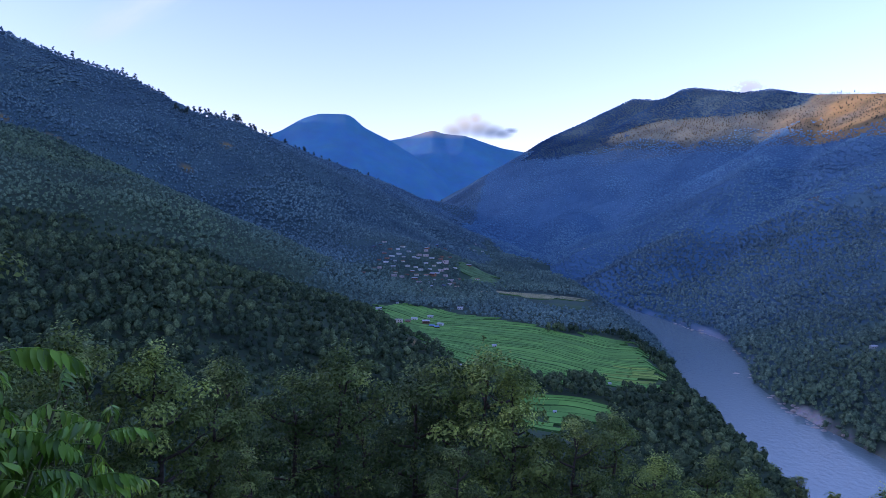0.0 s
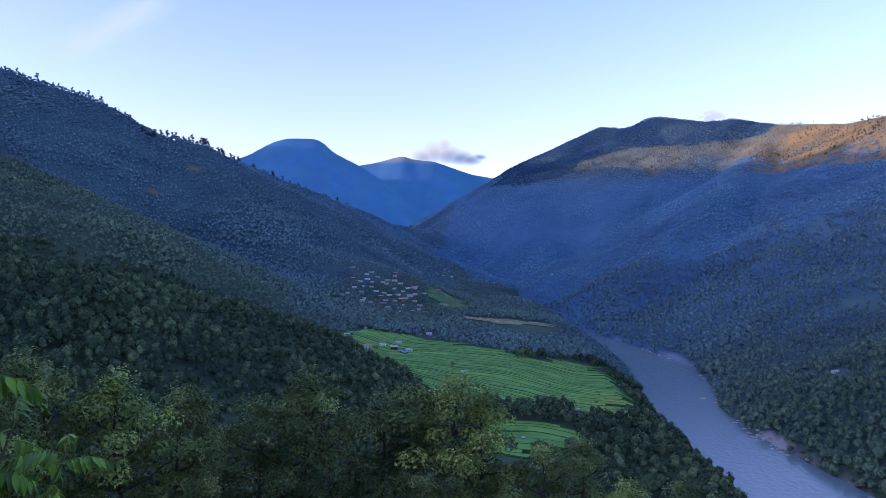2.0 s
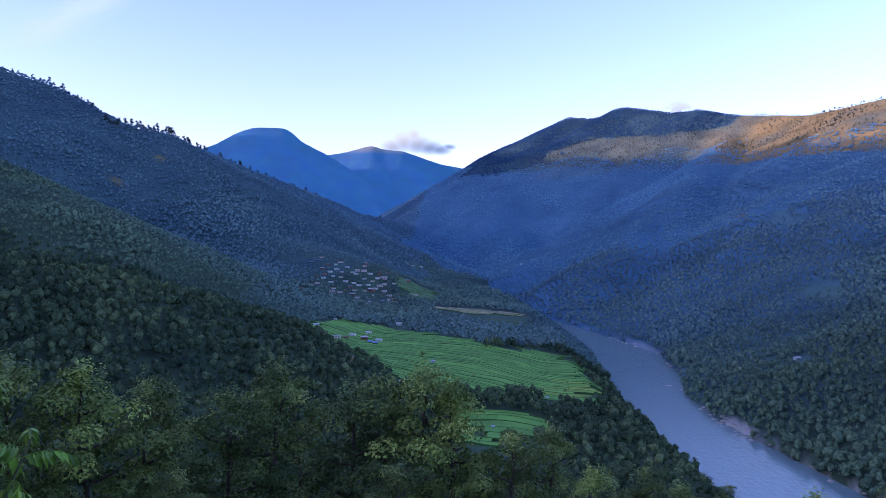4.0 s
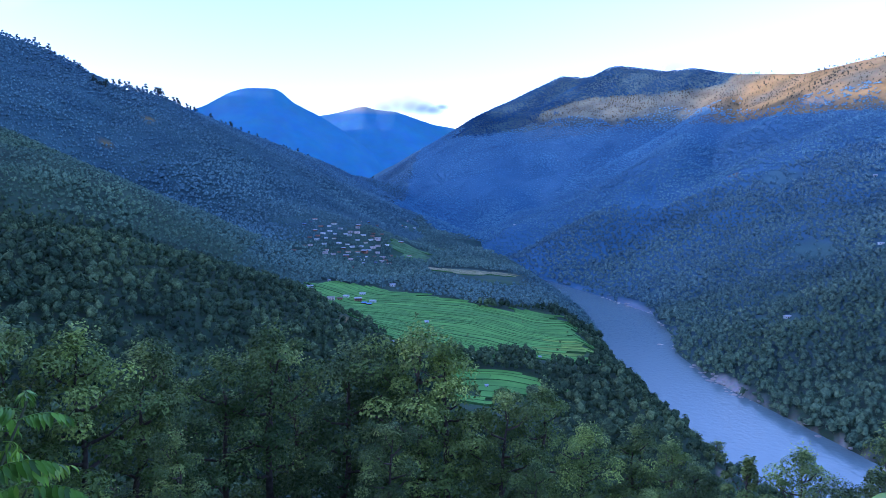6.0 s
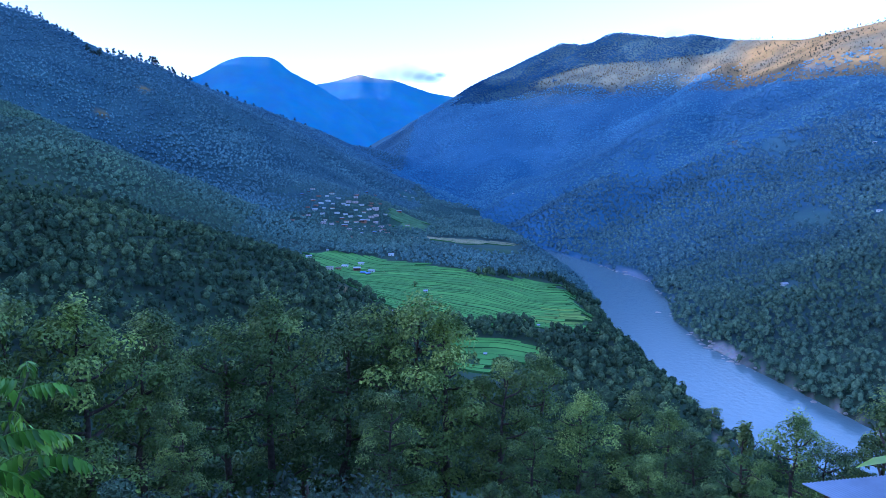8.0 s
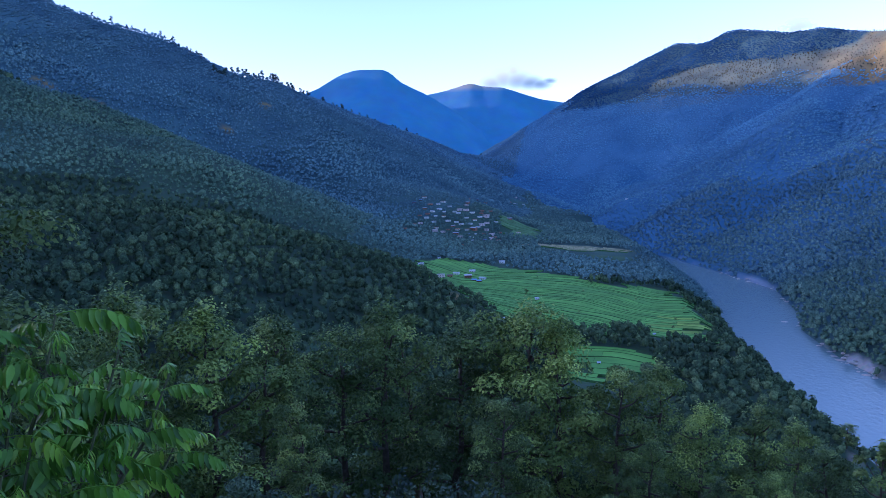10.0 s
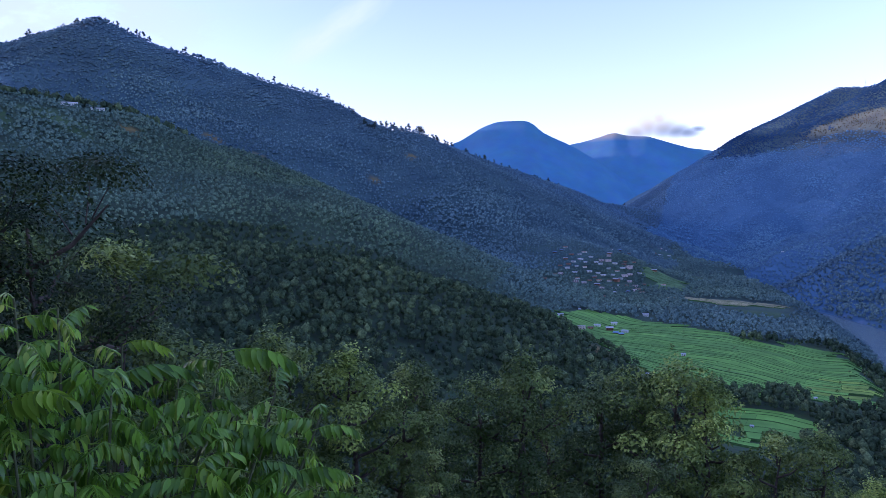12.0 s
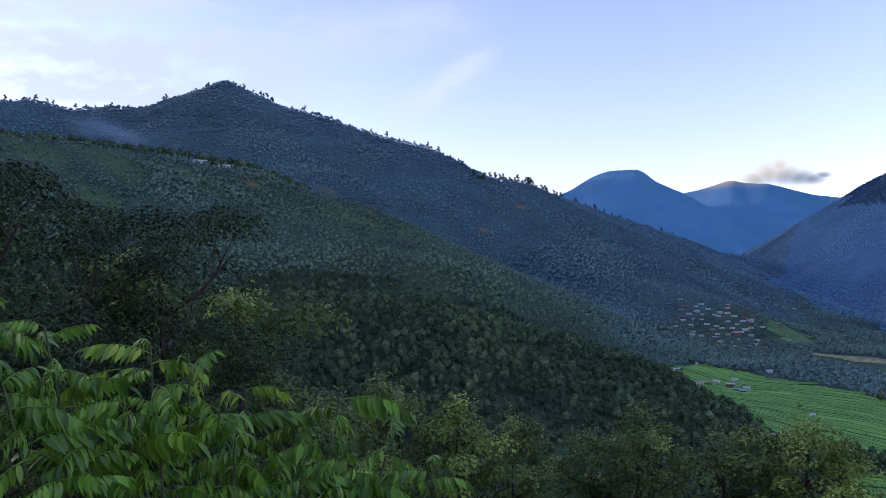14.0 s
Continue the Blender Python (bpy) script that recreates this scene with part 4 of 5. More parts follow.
# ---- houses ----
def house_shape(w, d, h, wall_mat, roof_mat, kind="gable", floors=1, balcony=False):
    """A farmhouse: its wall, roof, door and windows, standing at its base."""
    home = new("house")
    t = 0.35
    body = joined([box(-w / 2, -d / 2, -1.2, w / 2, -d / 2 + t, h), box(-w / 2, d / 2 - t, -1.2, w / 2, d / 2, h),
                   box(-w / 2, -d / 2 + t, -1.2, -w / 2 + t, d / 2 - t, h), box(w / 2 - t, -d / 2 + t, -1.2, w / 2, d / 2 - t, h)])
    part("wall", body, wall_mat, home)
    o, th = 0.6, 0.12
    if kind == "gable":
        rise = d * 0.28
        prof = [(-d / 2 - o, h - 0.15), (0, h + rise), (d / 2 + o, h - 0.15), (d / 2 + o, h - 0.15 - th), (0, h + rise - th), (-d / 2 - o, h - 0.15 - th)]
        v = [(x, y, z) for x in (-w / 2 - o, w / 2 + o) for y, z in prof]
        f = [(0, 1, 7, 6), (1, 2, 8, 7), (2, 3, 9, 8), (3, 4, 10, 9), (4, 5, 11, 10), (5, 0, 6, 11), (0, 5, 4, 1), (1, 4, 3, 2), (6, 7, 10, 11), (7, 8, 9, 10)]
        part("roof", (v, f), roof_mat, home)
        gv = [(x, y, z) for x in (-w / 2 + 0.02, w / 2 - 0.02) for y, z in ((-d / 2 + t, h - 0.3), (d / 2 - t, h - 0.3), (0.15, h + rise - 0.25), (-0.15, h + rise - 0.25))]
        part("gable", (gv, [(0, 1, 2, 3), (7, 6, 5, 4), (0, 4, 5, 1), (3, 2, 6, 7), (1, 5, 6, 2), (0, 3, 7, 4)]), wall_mat, home)
    elif kind == "flat":
        part("roof", box(-w / 2 - 0.3, -d / 2 - 0.3, h, w / 2 + 0.3, d / 2 + 0.3, h + 0.2), roof_mat, home)
        part("parapet", box(-w / 2 - 0.1, -d / 2 - 0.1, h + 0.2, w / 2 + 0.1, -d / 2 + 0.1, h + 0.8), wall_mat, home)
        part("parapet", box(-w / 2 - 0.1, d / 2 - 0.1, h + 0.2, w / 2 + 0.1, d / 2 + 0.1, h + 0.8), wall_mat, home)
    else:
        v, f = box(-w / 2 - o, -d / 2 - o, h - 0.1, w / 2 + o, d / 2 + o, h + 0.02)
        v = [(x, y, z + 0.22 * (y + d / 2)) for x, y, z in v]
        part("roof", (v, f), roof_mat, home)
    step = h / floors
    count = max(2, int(w / 2.6))
    for level in range(floors):
        for i in range(count):
            x = -w / 2 + w * (i + 0.5) / count
            if level == 0 and i == count // 2:
                part("door", box(x - 0.5, -d / 2 - 0.03, 0, x + 0.5, -d / 2 + 0.1, 2.0), MAT_WOODWORK, home)
            else:
                z = level * step + 1.0
                win = part("window", box(x - 0.45, -d / 2 - 0.025, z, x + 0.45, -d / 2 + 0.1, z + 1.1), MAT_DARK, home)
                part("sill", box(x - 0.55, -d / 2 - 0.06, z - 0.1, x + 0.55, -d / 2 - 0.026, z), MAT_WOODWORK, win)
                part("lintel", box(x - 0.55, -d / 2 - 0.06, z + 1.1, x + 0.55, -d / 2 - 0.026, z + 1.2), MAT_WOODWORK, win)
    if balcony:
        part("balcony", joined([box(-w / 2 - 0.2, -d / 2 - 1.2, step - 0.1, w / 2 + 0.2, -d / 2 - 0.07, step + 0.05), box(-w / 2 - 0.2, -d / 2 - 1.2, step + 0.05, w / 2 + 0.2, -d / 2 - 1.12, step + 0.9)]), MAT_WOODWORK, home)
    return home


DESIGNS = [
    (house_shape(8, 5.5, 3.6, MAT_PLASTER, MAT_TIN), "small whitewashed farmhouse with a grey tin gable roof"),
    (house_shape(9, 6, 5.4, MAT_PINK, MAT_TIN, "flat", 2), "pale pink two-storey house with a flat roof"),
    (house_shape(8.5, 6, 5.2, MAT_BRICK, MAT_TIN, "gable", 2, True), "red mud-plastered two-storey house with a balcony and tin roof"),
    (house_shape(6.5, 4.5, 2.6, MAT_WOODWORK, MAT_TIN_BLUE, "lean"), "low wooden shed with a blue tin roof"),
    (house_shape(7, 5, 3.2, MAT_BRICK, MAT_THATCH), "mud-walled house with a dark slate roof"),
    (house_shape(7.5, 5, 3.4, MAT_PLASTER, MAT_TIN_RUST), "whitewashed house with a rusty tin roof"),
    (house_shape(4.2, 3.2, 2.2, MAT_PLASTER, MAT_TIN, "lean"), "tiny field hut with a bright tin roof"),
    (house_shape(22, 6, 3.4, MAT_PLASTER, MAT_TIN), "long white school-like building on a hill shoulder"),
]
placed = set()


def build_house(kind, x, y, turn, group, size=1.0, low=1.0):
    home, label = DESIGNS[kind]
    m = pose(x, y, float(land(x, y)) + 0.15, 0, 0, turn) @ Matrix.Diagonal((size, size, size * low, 1))
    if kind in placed:
        ob = copy_thing(home, m)
    else:
        placed.add(kind)
        ob = home
        ob.matrix_basis = m
    return tagged(ob, label, "house", group)


pick = random.Random(5)
for x, y in VILLAGE + VILLAGE_LANES:
    build_house(pick.choice((0, 0, 0, 0, 1, 2, 4, 4, 5, 5, 3)), x, y, pick.uniform(-35, 25), "village houses", pick.uniform(0.7, 0.95), 0.72)
for (x, y), kind, turn in zip(HAMLET, (1, 4, 0, 2, 0, 3, 3, 0), (-6, 10, -15, 8, 5, -10, 20, -25)):
    build_house(kind, x, y, turn, "hamlet houses", 0.82)
for i, (x, y) in enumerate(LONE_HUTS):
    build_house(6 if i in (0, 1, 2, 3, 7) else 0, x, y, pick.uniform(-30, 30), "scattered huts", (0.62 if i < 4 else 0.85) if i < 8 else 0.8)
for x, y in LONG_HOUSES:
    build_house(7, x, y, 38, "hilltop buildings", 0.8)

terraces("rice_terraces", PADDY, "bright green rice terraces stepping down towards the river", 198, 6.0, 3)
terraces("millet_terraces", MILLET, "pale tan ripening millet plots above the rice", 196, 7.0, 5, (MAT_MILLET, MAT_MILLET), "field")
terraces("village_terraces", VILLAGE_FIELDS, "green garden terraces beside the village", 200, 9.0, 6, (MAT_GARDEN, MAT_GARDEN), "field")
terraces("rice_terraces", NEAR_PADDY, "small bright green rice plots among trees", 195, 6.0, 4)


# ---- trees ----
def leaf_cards(points, outward, size, g):
    """Small pointed leaves at points, tilted out and up."""
    n = len(points)
    facing = outward * 0.8 + np.array([0, 0, 0.5]) + 0.45 * g.normal(size=(n, 3))
    u = np.cross(facing, g.normal(size=(n, 3)))
    u /= np.linalg.norm(u, axis=-1, keepdims=True) + 1e-9
    w = np.cross(facing, u)
    w /= np.linalg.norm(w, axis=-1, keepdims=True) + 1e-9
    s = size * (0.6 + 0.8 * g.random((n, 1)))
    quad = np.stack([points - u * s, points - w * s * 0.6, points + u * s, points + w * s * 0.6], 1)
    quad[:, 2, 2] -= s[:, 0] * 0.35
    v = quad.reshape(-1, 3)
    return v, np.arange(len(v)).reshape(-1, 4)


def tree_shape(seed, tall, wide, limbs, tips, leaves, leaf, mat, bare=0.25, name="tree", shape_power=0.8):
    """A broadleaf tree: tapered trunk with limbs, and a crown of leaves set in tufts at the twig ends."""
    g = np.random.default_rng(seed)
    r = random.Random(seed)
    tree = new(name)
    lean = Vector((r.uniform(-0.06, 0.06), r.uniform(-0.06, 0.06), 1))
    spine = [lean * tall * q + Vector((r.uniform(-1, 1), r.uniform(-1, 1), 0)) * tall * 0.015 for q in np.linspace(-0.12, 0.92, 7)]
    base = tall * 0.018 + 0.03
    wood = [tube(spine, [base * (1.15 - q) for q in np.linspace(0, 1, 7)], 7)]
    pts, outs, heart, tones = [], [], [], []
    for i in range(limbs):
        q = bare + (0.97 - bare) * (i + r.random()) / limbs
        start = lean * tall * q * 0.9
        a = i * 2.4 + r.uniform(-0.5, 0.5)
        qq = (q - bare) / (1 - bare)
        reach = wide * 0.5 * (1 - qq ** 2.4) ** shape_power * min(1, 0.6 + 1.6 * qq) * r.uniform(0.7, 1.1)
        end = start + Vector((math.cos(a) * reach, math.sin(a) * reach, tall * 0.1 * r.uniform(0.3, 1.3)))
        mid = start.lerp(end, 0.5) + Vector((0, 0, -0.02 * tall))
        wood.append(tube([start, mid, end], [base * 0.4, base * 0.25, base * 0.08], 5))
        for k in range(tips):
            f = r.uniform(0.35, 1.05)
            twig = start.lerp(end, f) + Vector((r.gauss(0, 1), r.gauss(0, 1), r.gauss(0.3, 0.7))) * wide * 0.09
            wood.append(tube([start.lerp(end, f * 0.8), twig], [base * 0.1, base * 0.03], 3))
            d = g.normal(size=(leaves, 3))
            d /= np.linalg.norm(d, axis=-1, keepdims=True)
            d[:, 2] = np.where(d[:, 2] < -0.3, -d[:, 2], d[:, 2])
            bough = wide * r.uniform(0.09, 0.17) * (0.75 + 0.35 * g.random((leaves, 1)))
            tones.append(np.full(leaves, r.random() ** 2))
            pts.append(np.array(twig) + d * bough * np.array([1, 1, 0.8]))
            outs.append(d * 1.3)
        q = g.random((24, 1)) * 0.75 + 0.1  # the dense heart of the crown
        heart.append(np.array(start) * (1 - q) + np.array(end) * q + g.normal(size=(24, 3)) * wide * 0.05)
    tufts = g.normal(size=(leaves * 2, 3)) * wide * 0.06 + np.array(lean * tall * 0.97)
    pts.append(tufts)
    outs.append(np.tile([0, 0, 1.0], (len(tufts), 1)))
    tones.append(np.full(len(tufts), 0.8))
    pts = np.concatenate(pts)
    fit_height = tall / np.percentile(pts[:, 2], 99.7)
    wood_v, wood_f = joined(wood)
    part("trunk", (wood_v * [1, 1, fit_height], wood_f), MAT_BARK, tree, smooth=True)
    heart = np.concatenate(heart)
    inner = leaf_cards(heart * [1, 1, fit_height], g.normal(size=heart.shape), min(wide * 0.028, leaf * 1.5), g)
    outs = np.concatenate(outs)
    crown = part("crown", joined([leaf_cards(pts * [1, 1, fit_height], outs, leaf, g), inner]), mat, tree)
    ways = np.concatenate([outs + [0, 0, 0.25] + 0.3 * g.normal(size=outs.shape), g.normal(size=heart.shape)])
    round_off(crown.data, np.repeat(ways, 4, 0))
    # inner leaves get a dark tone, shade painted into the crown
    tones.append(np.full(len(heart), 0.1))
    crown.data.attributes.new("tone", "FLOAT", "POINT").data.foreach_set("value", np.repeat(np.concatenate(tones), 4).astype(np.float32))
    return tree


LUSH = "leafy broadleaf tree with pale new leaves on the near slope"
DARK = "dark green broadleaf tree with a dense crown"
TREES = [
    (tree_shape(101, 12, 6.4, 14, 3, 235, 0.09, MAT_LEAF, 0.1, shape_power=0.5), LUSH),
    (tree_shape(102, 12, 7.0, 15, 3, 235, 0.092, MAT_LEAF, 0.08, shape_power=0.45), LUSH),
    (tree_shape(103, 12, 6.0, 14, 3, 235, 0.09, MAT_LEAF_DARK, 0.1, shape_power=0.5), DARK),
    (tree_shape(104, 12, 7.0, 15, 3, 235, 0.096, MAT_LEAF_DARK, 0.08, shape_power=0.45), DARK),
    (tree_shape(105, 12, 4.6, 14, 1, 90, 0.2, MAT_LEAF_DARK, 0.35, shape_power=0.7), "slim young tree with sparse leaves above the river"),
    (tree_shape(106, 12, 7.0, 15, 3, 520, 0.05, MAT_LEAF_SHADE, 0.3, shape_power=0.5), "tall dark tree with open branches beside the viewpoint"),
    (tree_shape(107, 12, 15, 12, 2, 220, 0.25, MAT_BUSH, 0.03, shape_power=0.5), "low leafy bush on the slope, shade in its colour"),
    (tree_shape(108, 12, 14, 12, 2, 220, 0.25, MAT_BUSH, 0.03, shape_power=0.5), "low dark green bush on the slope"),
    (tree_shape(109, 12, 9, 10, 1, 70, 0.45, MAT_LEAF_DARK, 0.15, shape_power=0.5), DARK),
]
used_trees = set()


def plant(kind, bearing, distance, top, wide=1.0):
    """A tree at a bearing and distance whose top stands at that angle above the eye's level."""
    tree, label = TREES[kind]
    x, y = distance * math.sin(radians(bearing)), distance * math.cos(radians(bearing))
    z = float(land(x, y))
    size = (120 + distance * math.tan(radians(top)) - z) / 12
    m = pose(x, y, z, 0, 0, bearing * 37 % 360) @ Matrix.Diagonal((size * wide, size * wide, size, 1))
    if kind in used_trees:
        tree = copy_thing(tree, m)
    else:
        used_trees.add(kind)
        tree.matrix_basis = m
    return tagged(tree, label, "tree", "trees below the viewpoint")


for row in [(0, -20.5, 42, -8.8), (2, -17.5, 44, -10.3), (1, -11.2, 46, -11.3), (0, -8.2, 47, -11.8), (3, -2.6, 48, -10.8), (2, 0.2, 50, -12.2), (1, 3.2, 46, -10.7),
            (0, 5.4, 44, -13.2), (3, 9.4, 42, -16.3), (0, 12.5, 44, -15.9), (1, 15.5, 40, -17.5), (2, 19, 42, -17.4), (0, 22, 40, -18.8), (3, 24.2, 34, -19.6),
            (3, -24.2, 44, -10.8), (2, -14.5, 55, -12.2), (3, -5.5, 56, -12.6), (0, -27.2, 40, -10.2), (1, -30.5, 48, -10.8), (5, -48, 22, 6.3), (5, -52.5, 18, 3.5),
            (5, -42, 25, 1.6), (2, -44.5, 32, -0.5), (3, -37.5, 28, -3.8), (2, -34, 30, -8.0), (1, -31.5, 34, -9.6), (5, -56, 21, 6), (4, 27.3, 29, -17.8),
            (0, 30.6, 27, -18.4), (1, 32.6, 31, -19.0), (3, 35.8, 27, -16.2), (2, 38.5, 25, -15), (0, 29, 21, -22.4), (3, 25, 24, -22.8), (1, 21, 30, -21.3),
            (2, 17, 30, -22), (0, 12, 32, -20.5), (3, 8.5, 27, -24), (3, 1, 33, -18.4), (2, -14, 34, -17.5)] + [
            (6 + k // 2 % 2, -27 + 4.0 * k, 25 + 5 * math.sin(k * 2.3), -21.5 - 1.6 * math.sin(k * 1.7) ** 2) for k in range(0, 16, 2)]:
    plant(*row)


plant(3, 25.3, 330, -17.3, 1.5)
for x, y, tall in [(30, 560, 5), (-6, 528, 6), (-12, 519, 5), (-9, 541, 4), (62, 505, 5), (96, 522, 4), (112, 566, 5), (24, 466, 5), (76, 588, 4), (-18, 563, 5), (126, 506, 5),
                   (103, 604, 4), (52, 470, 5), (44, 640, 4), (140, 540, 5), (118, 480, 6), (8, 610, 4)]:
    d = math.hypot(x, y)
    field_tree = plant(8, math.degrees(math.atan2(x, y)), d, math.degrees(math.atan((float(land(x, y)) + tall - 120) / d)), 1.2)
    tagged(field_tree, "small dark tree among the rice terraces", "tree", "trees in the fields")


# ---- pines along the ridges ----
def pine_shape(seed, tall):
    g, r = np.random.default_rng(seed), random.Random(seed)
    pine = new("pine_tree")
    spine = [(r.uniform(-0.2, 0.2), r.uniform(-0.2, 0.2), tall * q) for q in np.linspace(-0.15, 1, 6)]
    part("trunk", tube(spine, [0.3, 0.27, 0.22, 0.17, 0.1, 0.04], 5), MAT_BARK, pine)
    pts, outs = [], []
    for i in range(9):
        q = r.uniform(0.45, 1.0)
        c = np.array([r.uniform(-1, 1) * tall * 0.2 * (1.35 - q), r.uniform(-1, 1) * tall * 0.2 * (1.35 - q), tall * q])
        d = g.normal(size=(22, 3)) * np.array([1, 1, 0.5]) * tall * 0.065
        pts.append(c + d)
        outs.append(d / tall * 10)
    part("crown", leaf_cards(np.concatenate(pts), np.concatenate(outs), tall * 0.05, g), MAT_PINE, pine)
    return tagged(pine, "tall dark pine standing on the ridge line", "pine tree", "pines on the ridges")


PINES = [pine_shape(200 + k, 13) for k in range(3)]
rows_of_pines = []
g = random.Random(9)
for crest, count, a0, a1, size in ((RIDGES[5][0], 46, -19.2, -12, 1.1), (RIDGES[5][0], 14, -12, -8.5, 0.9), (RIDGES[4][0], 80, -52, -19, 0.9), (RIDGES[5][0], 22, -8.5, 0, 0.8), (RIDGES[0][0], 90, 6, 36, 0.5)):
    bearings_of = [math.degrees(math.atan2(q[0], q[1])) for q in crest]
    order = sorted(range(len(crest)), key=lambda i: bearings_of[i])
    for _ in range(count):
        a = g.uniform(a0, a1)
        x, y = (float(np.interp(a, [bearings_of[i] for i in order], [crest[i][k] for i in order])) for k in (0, 1))
        x, y = x + g.uniform(-6, 6), y + g.uniform(-6, 6)
        rows_of_pines.append((x, y, size * g.uniform(0.6, 1.15)))
for i, (x, y, size) in enumerate(rows_of_pines):
    m = pose(x, y, float(land(x, y)) - 0.3, 0, 0, g.uniform(0, 360)) @ Matrix.Diagonal((size, size, size, 1))
    if i < 3:
        PINES[i].matrix_basis = m
    else:
        copy_thing(PINES[i % 3], m)


# ---- the leafy sapling beside the viewpoint, with feathered leaves ----
def leaflet(length, width, droop):
    """One leaflet along +x: a folded pointed blade."""
    v, f = [], []
    prof = [(0, 0.1), (0.2, 0.75), (0.45, 1.0), (0.7, 0.72), (0.88, 0.32), (1.0, 0.02)]
    for q, w in prof:
        z = -droop * q * q * length
        v += [(q * length, w * width * 0.5, z + 0.12 * w * width), (q * length, 0, z), (q * length, -w * width * 0.5, z + 0.12 * w * width)]
    for i in range(len(prof) - 1):
        b = i * 3
        f += [(b, b + 1, b + 4, b + 3), (b + 1, b + 2, b + 5, b + 4)]
    return np.array(v), np.array(f)


def feather_leaf(seed, length, pairs, droop):
    """A compound leaf along +x: an arching stalk with pairs of hanging leaflets."""
    r = random.Random(seed)
    at = lambda q: Vector((length * q * (1 - 0.12 * q * q), 0.02 * math.sin(3 * q), length * (0.16 * q - droop * q * q)))
    pieces = [tube([at(q) for q in np.linspace(0, 1, 8)], [0.0035 * (1.1 - 0.8 * q) for q in np.linspace(0, 1, 8)], 4)]
    for i in range(pairs + 1):
        q = 0.16 + 0.84 * i / pairs
        size = length * 0.215 * (0.72 + 0.55 * math.sin(math.pi * min(1, 0.15 + 0.75 * q))) * r.uniform(0.85, 1.1)
        for side in ((-1, 1) if i < pairs else (0,)):
            v, f = leaflet(size, size * 0.33, r.uniform(0.25, 0.7))
            m = Matrix.Translation(at(q)) @ pose(0, 0, 0, side * -r.uniform(5, 25), r.uniform(25, 60) if side else 40, side * r.uniform(58, 76))
            pieces.append(([tuple(m @ Vector(p)) for p in v], f))
    return joined(pieces)


def feather_material():
    m, n, l, p = material("fresh_feathered_leaves", 0.38, 0.5)
    g = n.new("ShaderNodeNewGeometry")
    r = ramp(n, [(0.0, (0.066, 0.16, 0.02)), (0.6, (0.205, 0.4, 0.034)), (0.92, (0.3, 0.58, 0.05)), (1.0, (0.45, 0.4, 0.06))])
    l.new(g.outputs["Random Per Island"], r.inputs["Fac"])
    o = n.new("ShaderNodeObjectInfo")
    t = ramp(n, [(0.0, (0.6, 0.66, 0.6)), (0.85, (1.15, 1.1, 1.0)), (1.0, (1.6, 1.15, 0.9))])
    l.new(o.outputs["Random"], t.inputs["Fac"])
    c = mixed(n, l, r.outputs["Color"], t.outputs["Color"], 1.0, "MULTIPLY")
    l.new(c, p.inputs["Base Color"])
    f = noise_node(n, l, 40, 3)
    bump(n, l, p, f.outputs["Fac"], 0.3, 0.004)
    tr = n.new("ShaderNodeBsdfTranslucent")
    l.new(c, tr.inputs["Color"])
    x = n.new("ShaderNodeMixShader")
    x.inputs[0].default_value = 0.32
    l.new(p.outputs[0], x.inputs[1])
    l.new(tr.outputs[0], x.inputs[2])
    l.new(x.outputs[0], n["Material Output"].inputs["Surface"])
    return m


MAT_FEATHER = feather_material()
MAT_GREEN_STEM = plain("green_brown_stem", (0.12, 0.13, 0.05), 0.7, 0.3, vary=0.3, scale=20)
LEAF_MESHES = [mesh_of("leaf", *feather_leaf(300 + k, *size), MAT_FEATHER, True)
               for k, size in enumerate([(0.32, 10, 0.35), (0.36, 11, 0.5), (0.29, 9, 0.6), (0.26, 8, 0.25), (0.4, 12, 0.42)])]
sapling = tagged(new("sapling"), "bright green sapling with long feathered leaves beside the viewpoint", "sapling", "saplings")
sapling.location = (-2.3, 2.6, float(land(-2.3, 2.6)))
root = Vector(sapling.location)
g = random.Random(17)
TIPS = [(-37.6, 4.0, -10.2), (-31, 4.0, -11.2), (-27.2, 4.1, -14.0), (-24, 4.0, -16.0), (-41.5, 4.0, -8.2), (-46, 3.8, -9), (-50.5, 3.9, -6.0), (-34, 3.7, -16.5),
        (-43.5, 3.6, -15), (-48.5, 3.5, -12.5), (-29, 3.7, -19.0), (-38.5, 3.6, -13.5), (-53, 3.4, -9.5), (-35, 3.4, -21), (-41, 3.3, -19.5), (-47, 3.2, -18.5),
        (-26.3, 3.9, -19.8), (-55, 3.7, -4.5), (-31.5, 3.5, -23), (-52, 3.1, -17), (-23.7, 4.3, -20.5), (-44, 4.1, -7.4), (-39.5, 3.9, -11.5), (-34, 4.0, -12.8), (-30, 3.9, -15.6), (-36.5, 3.7, -17.8),
        (-45.5, 3.7, -12), (-50, 3.7, -9), (-40, 3.5, -16.5), (-33, 3.6, -19), (-44.5, 3.3, -17), (-49.5, 3.3, -15), (-54.5, 3.5, -7), (-28, 3.9, -17)]
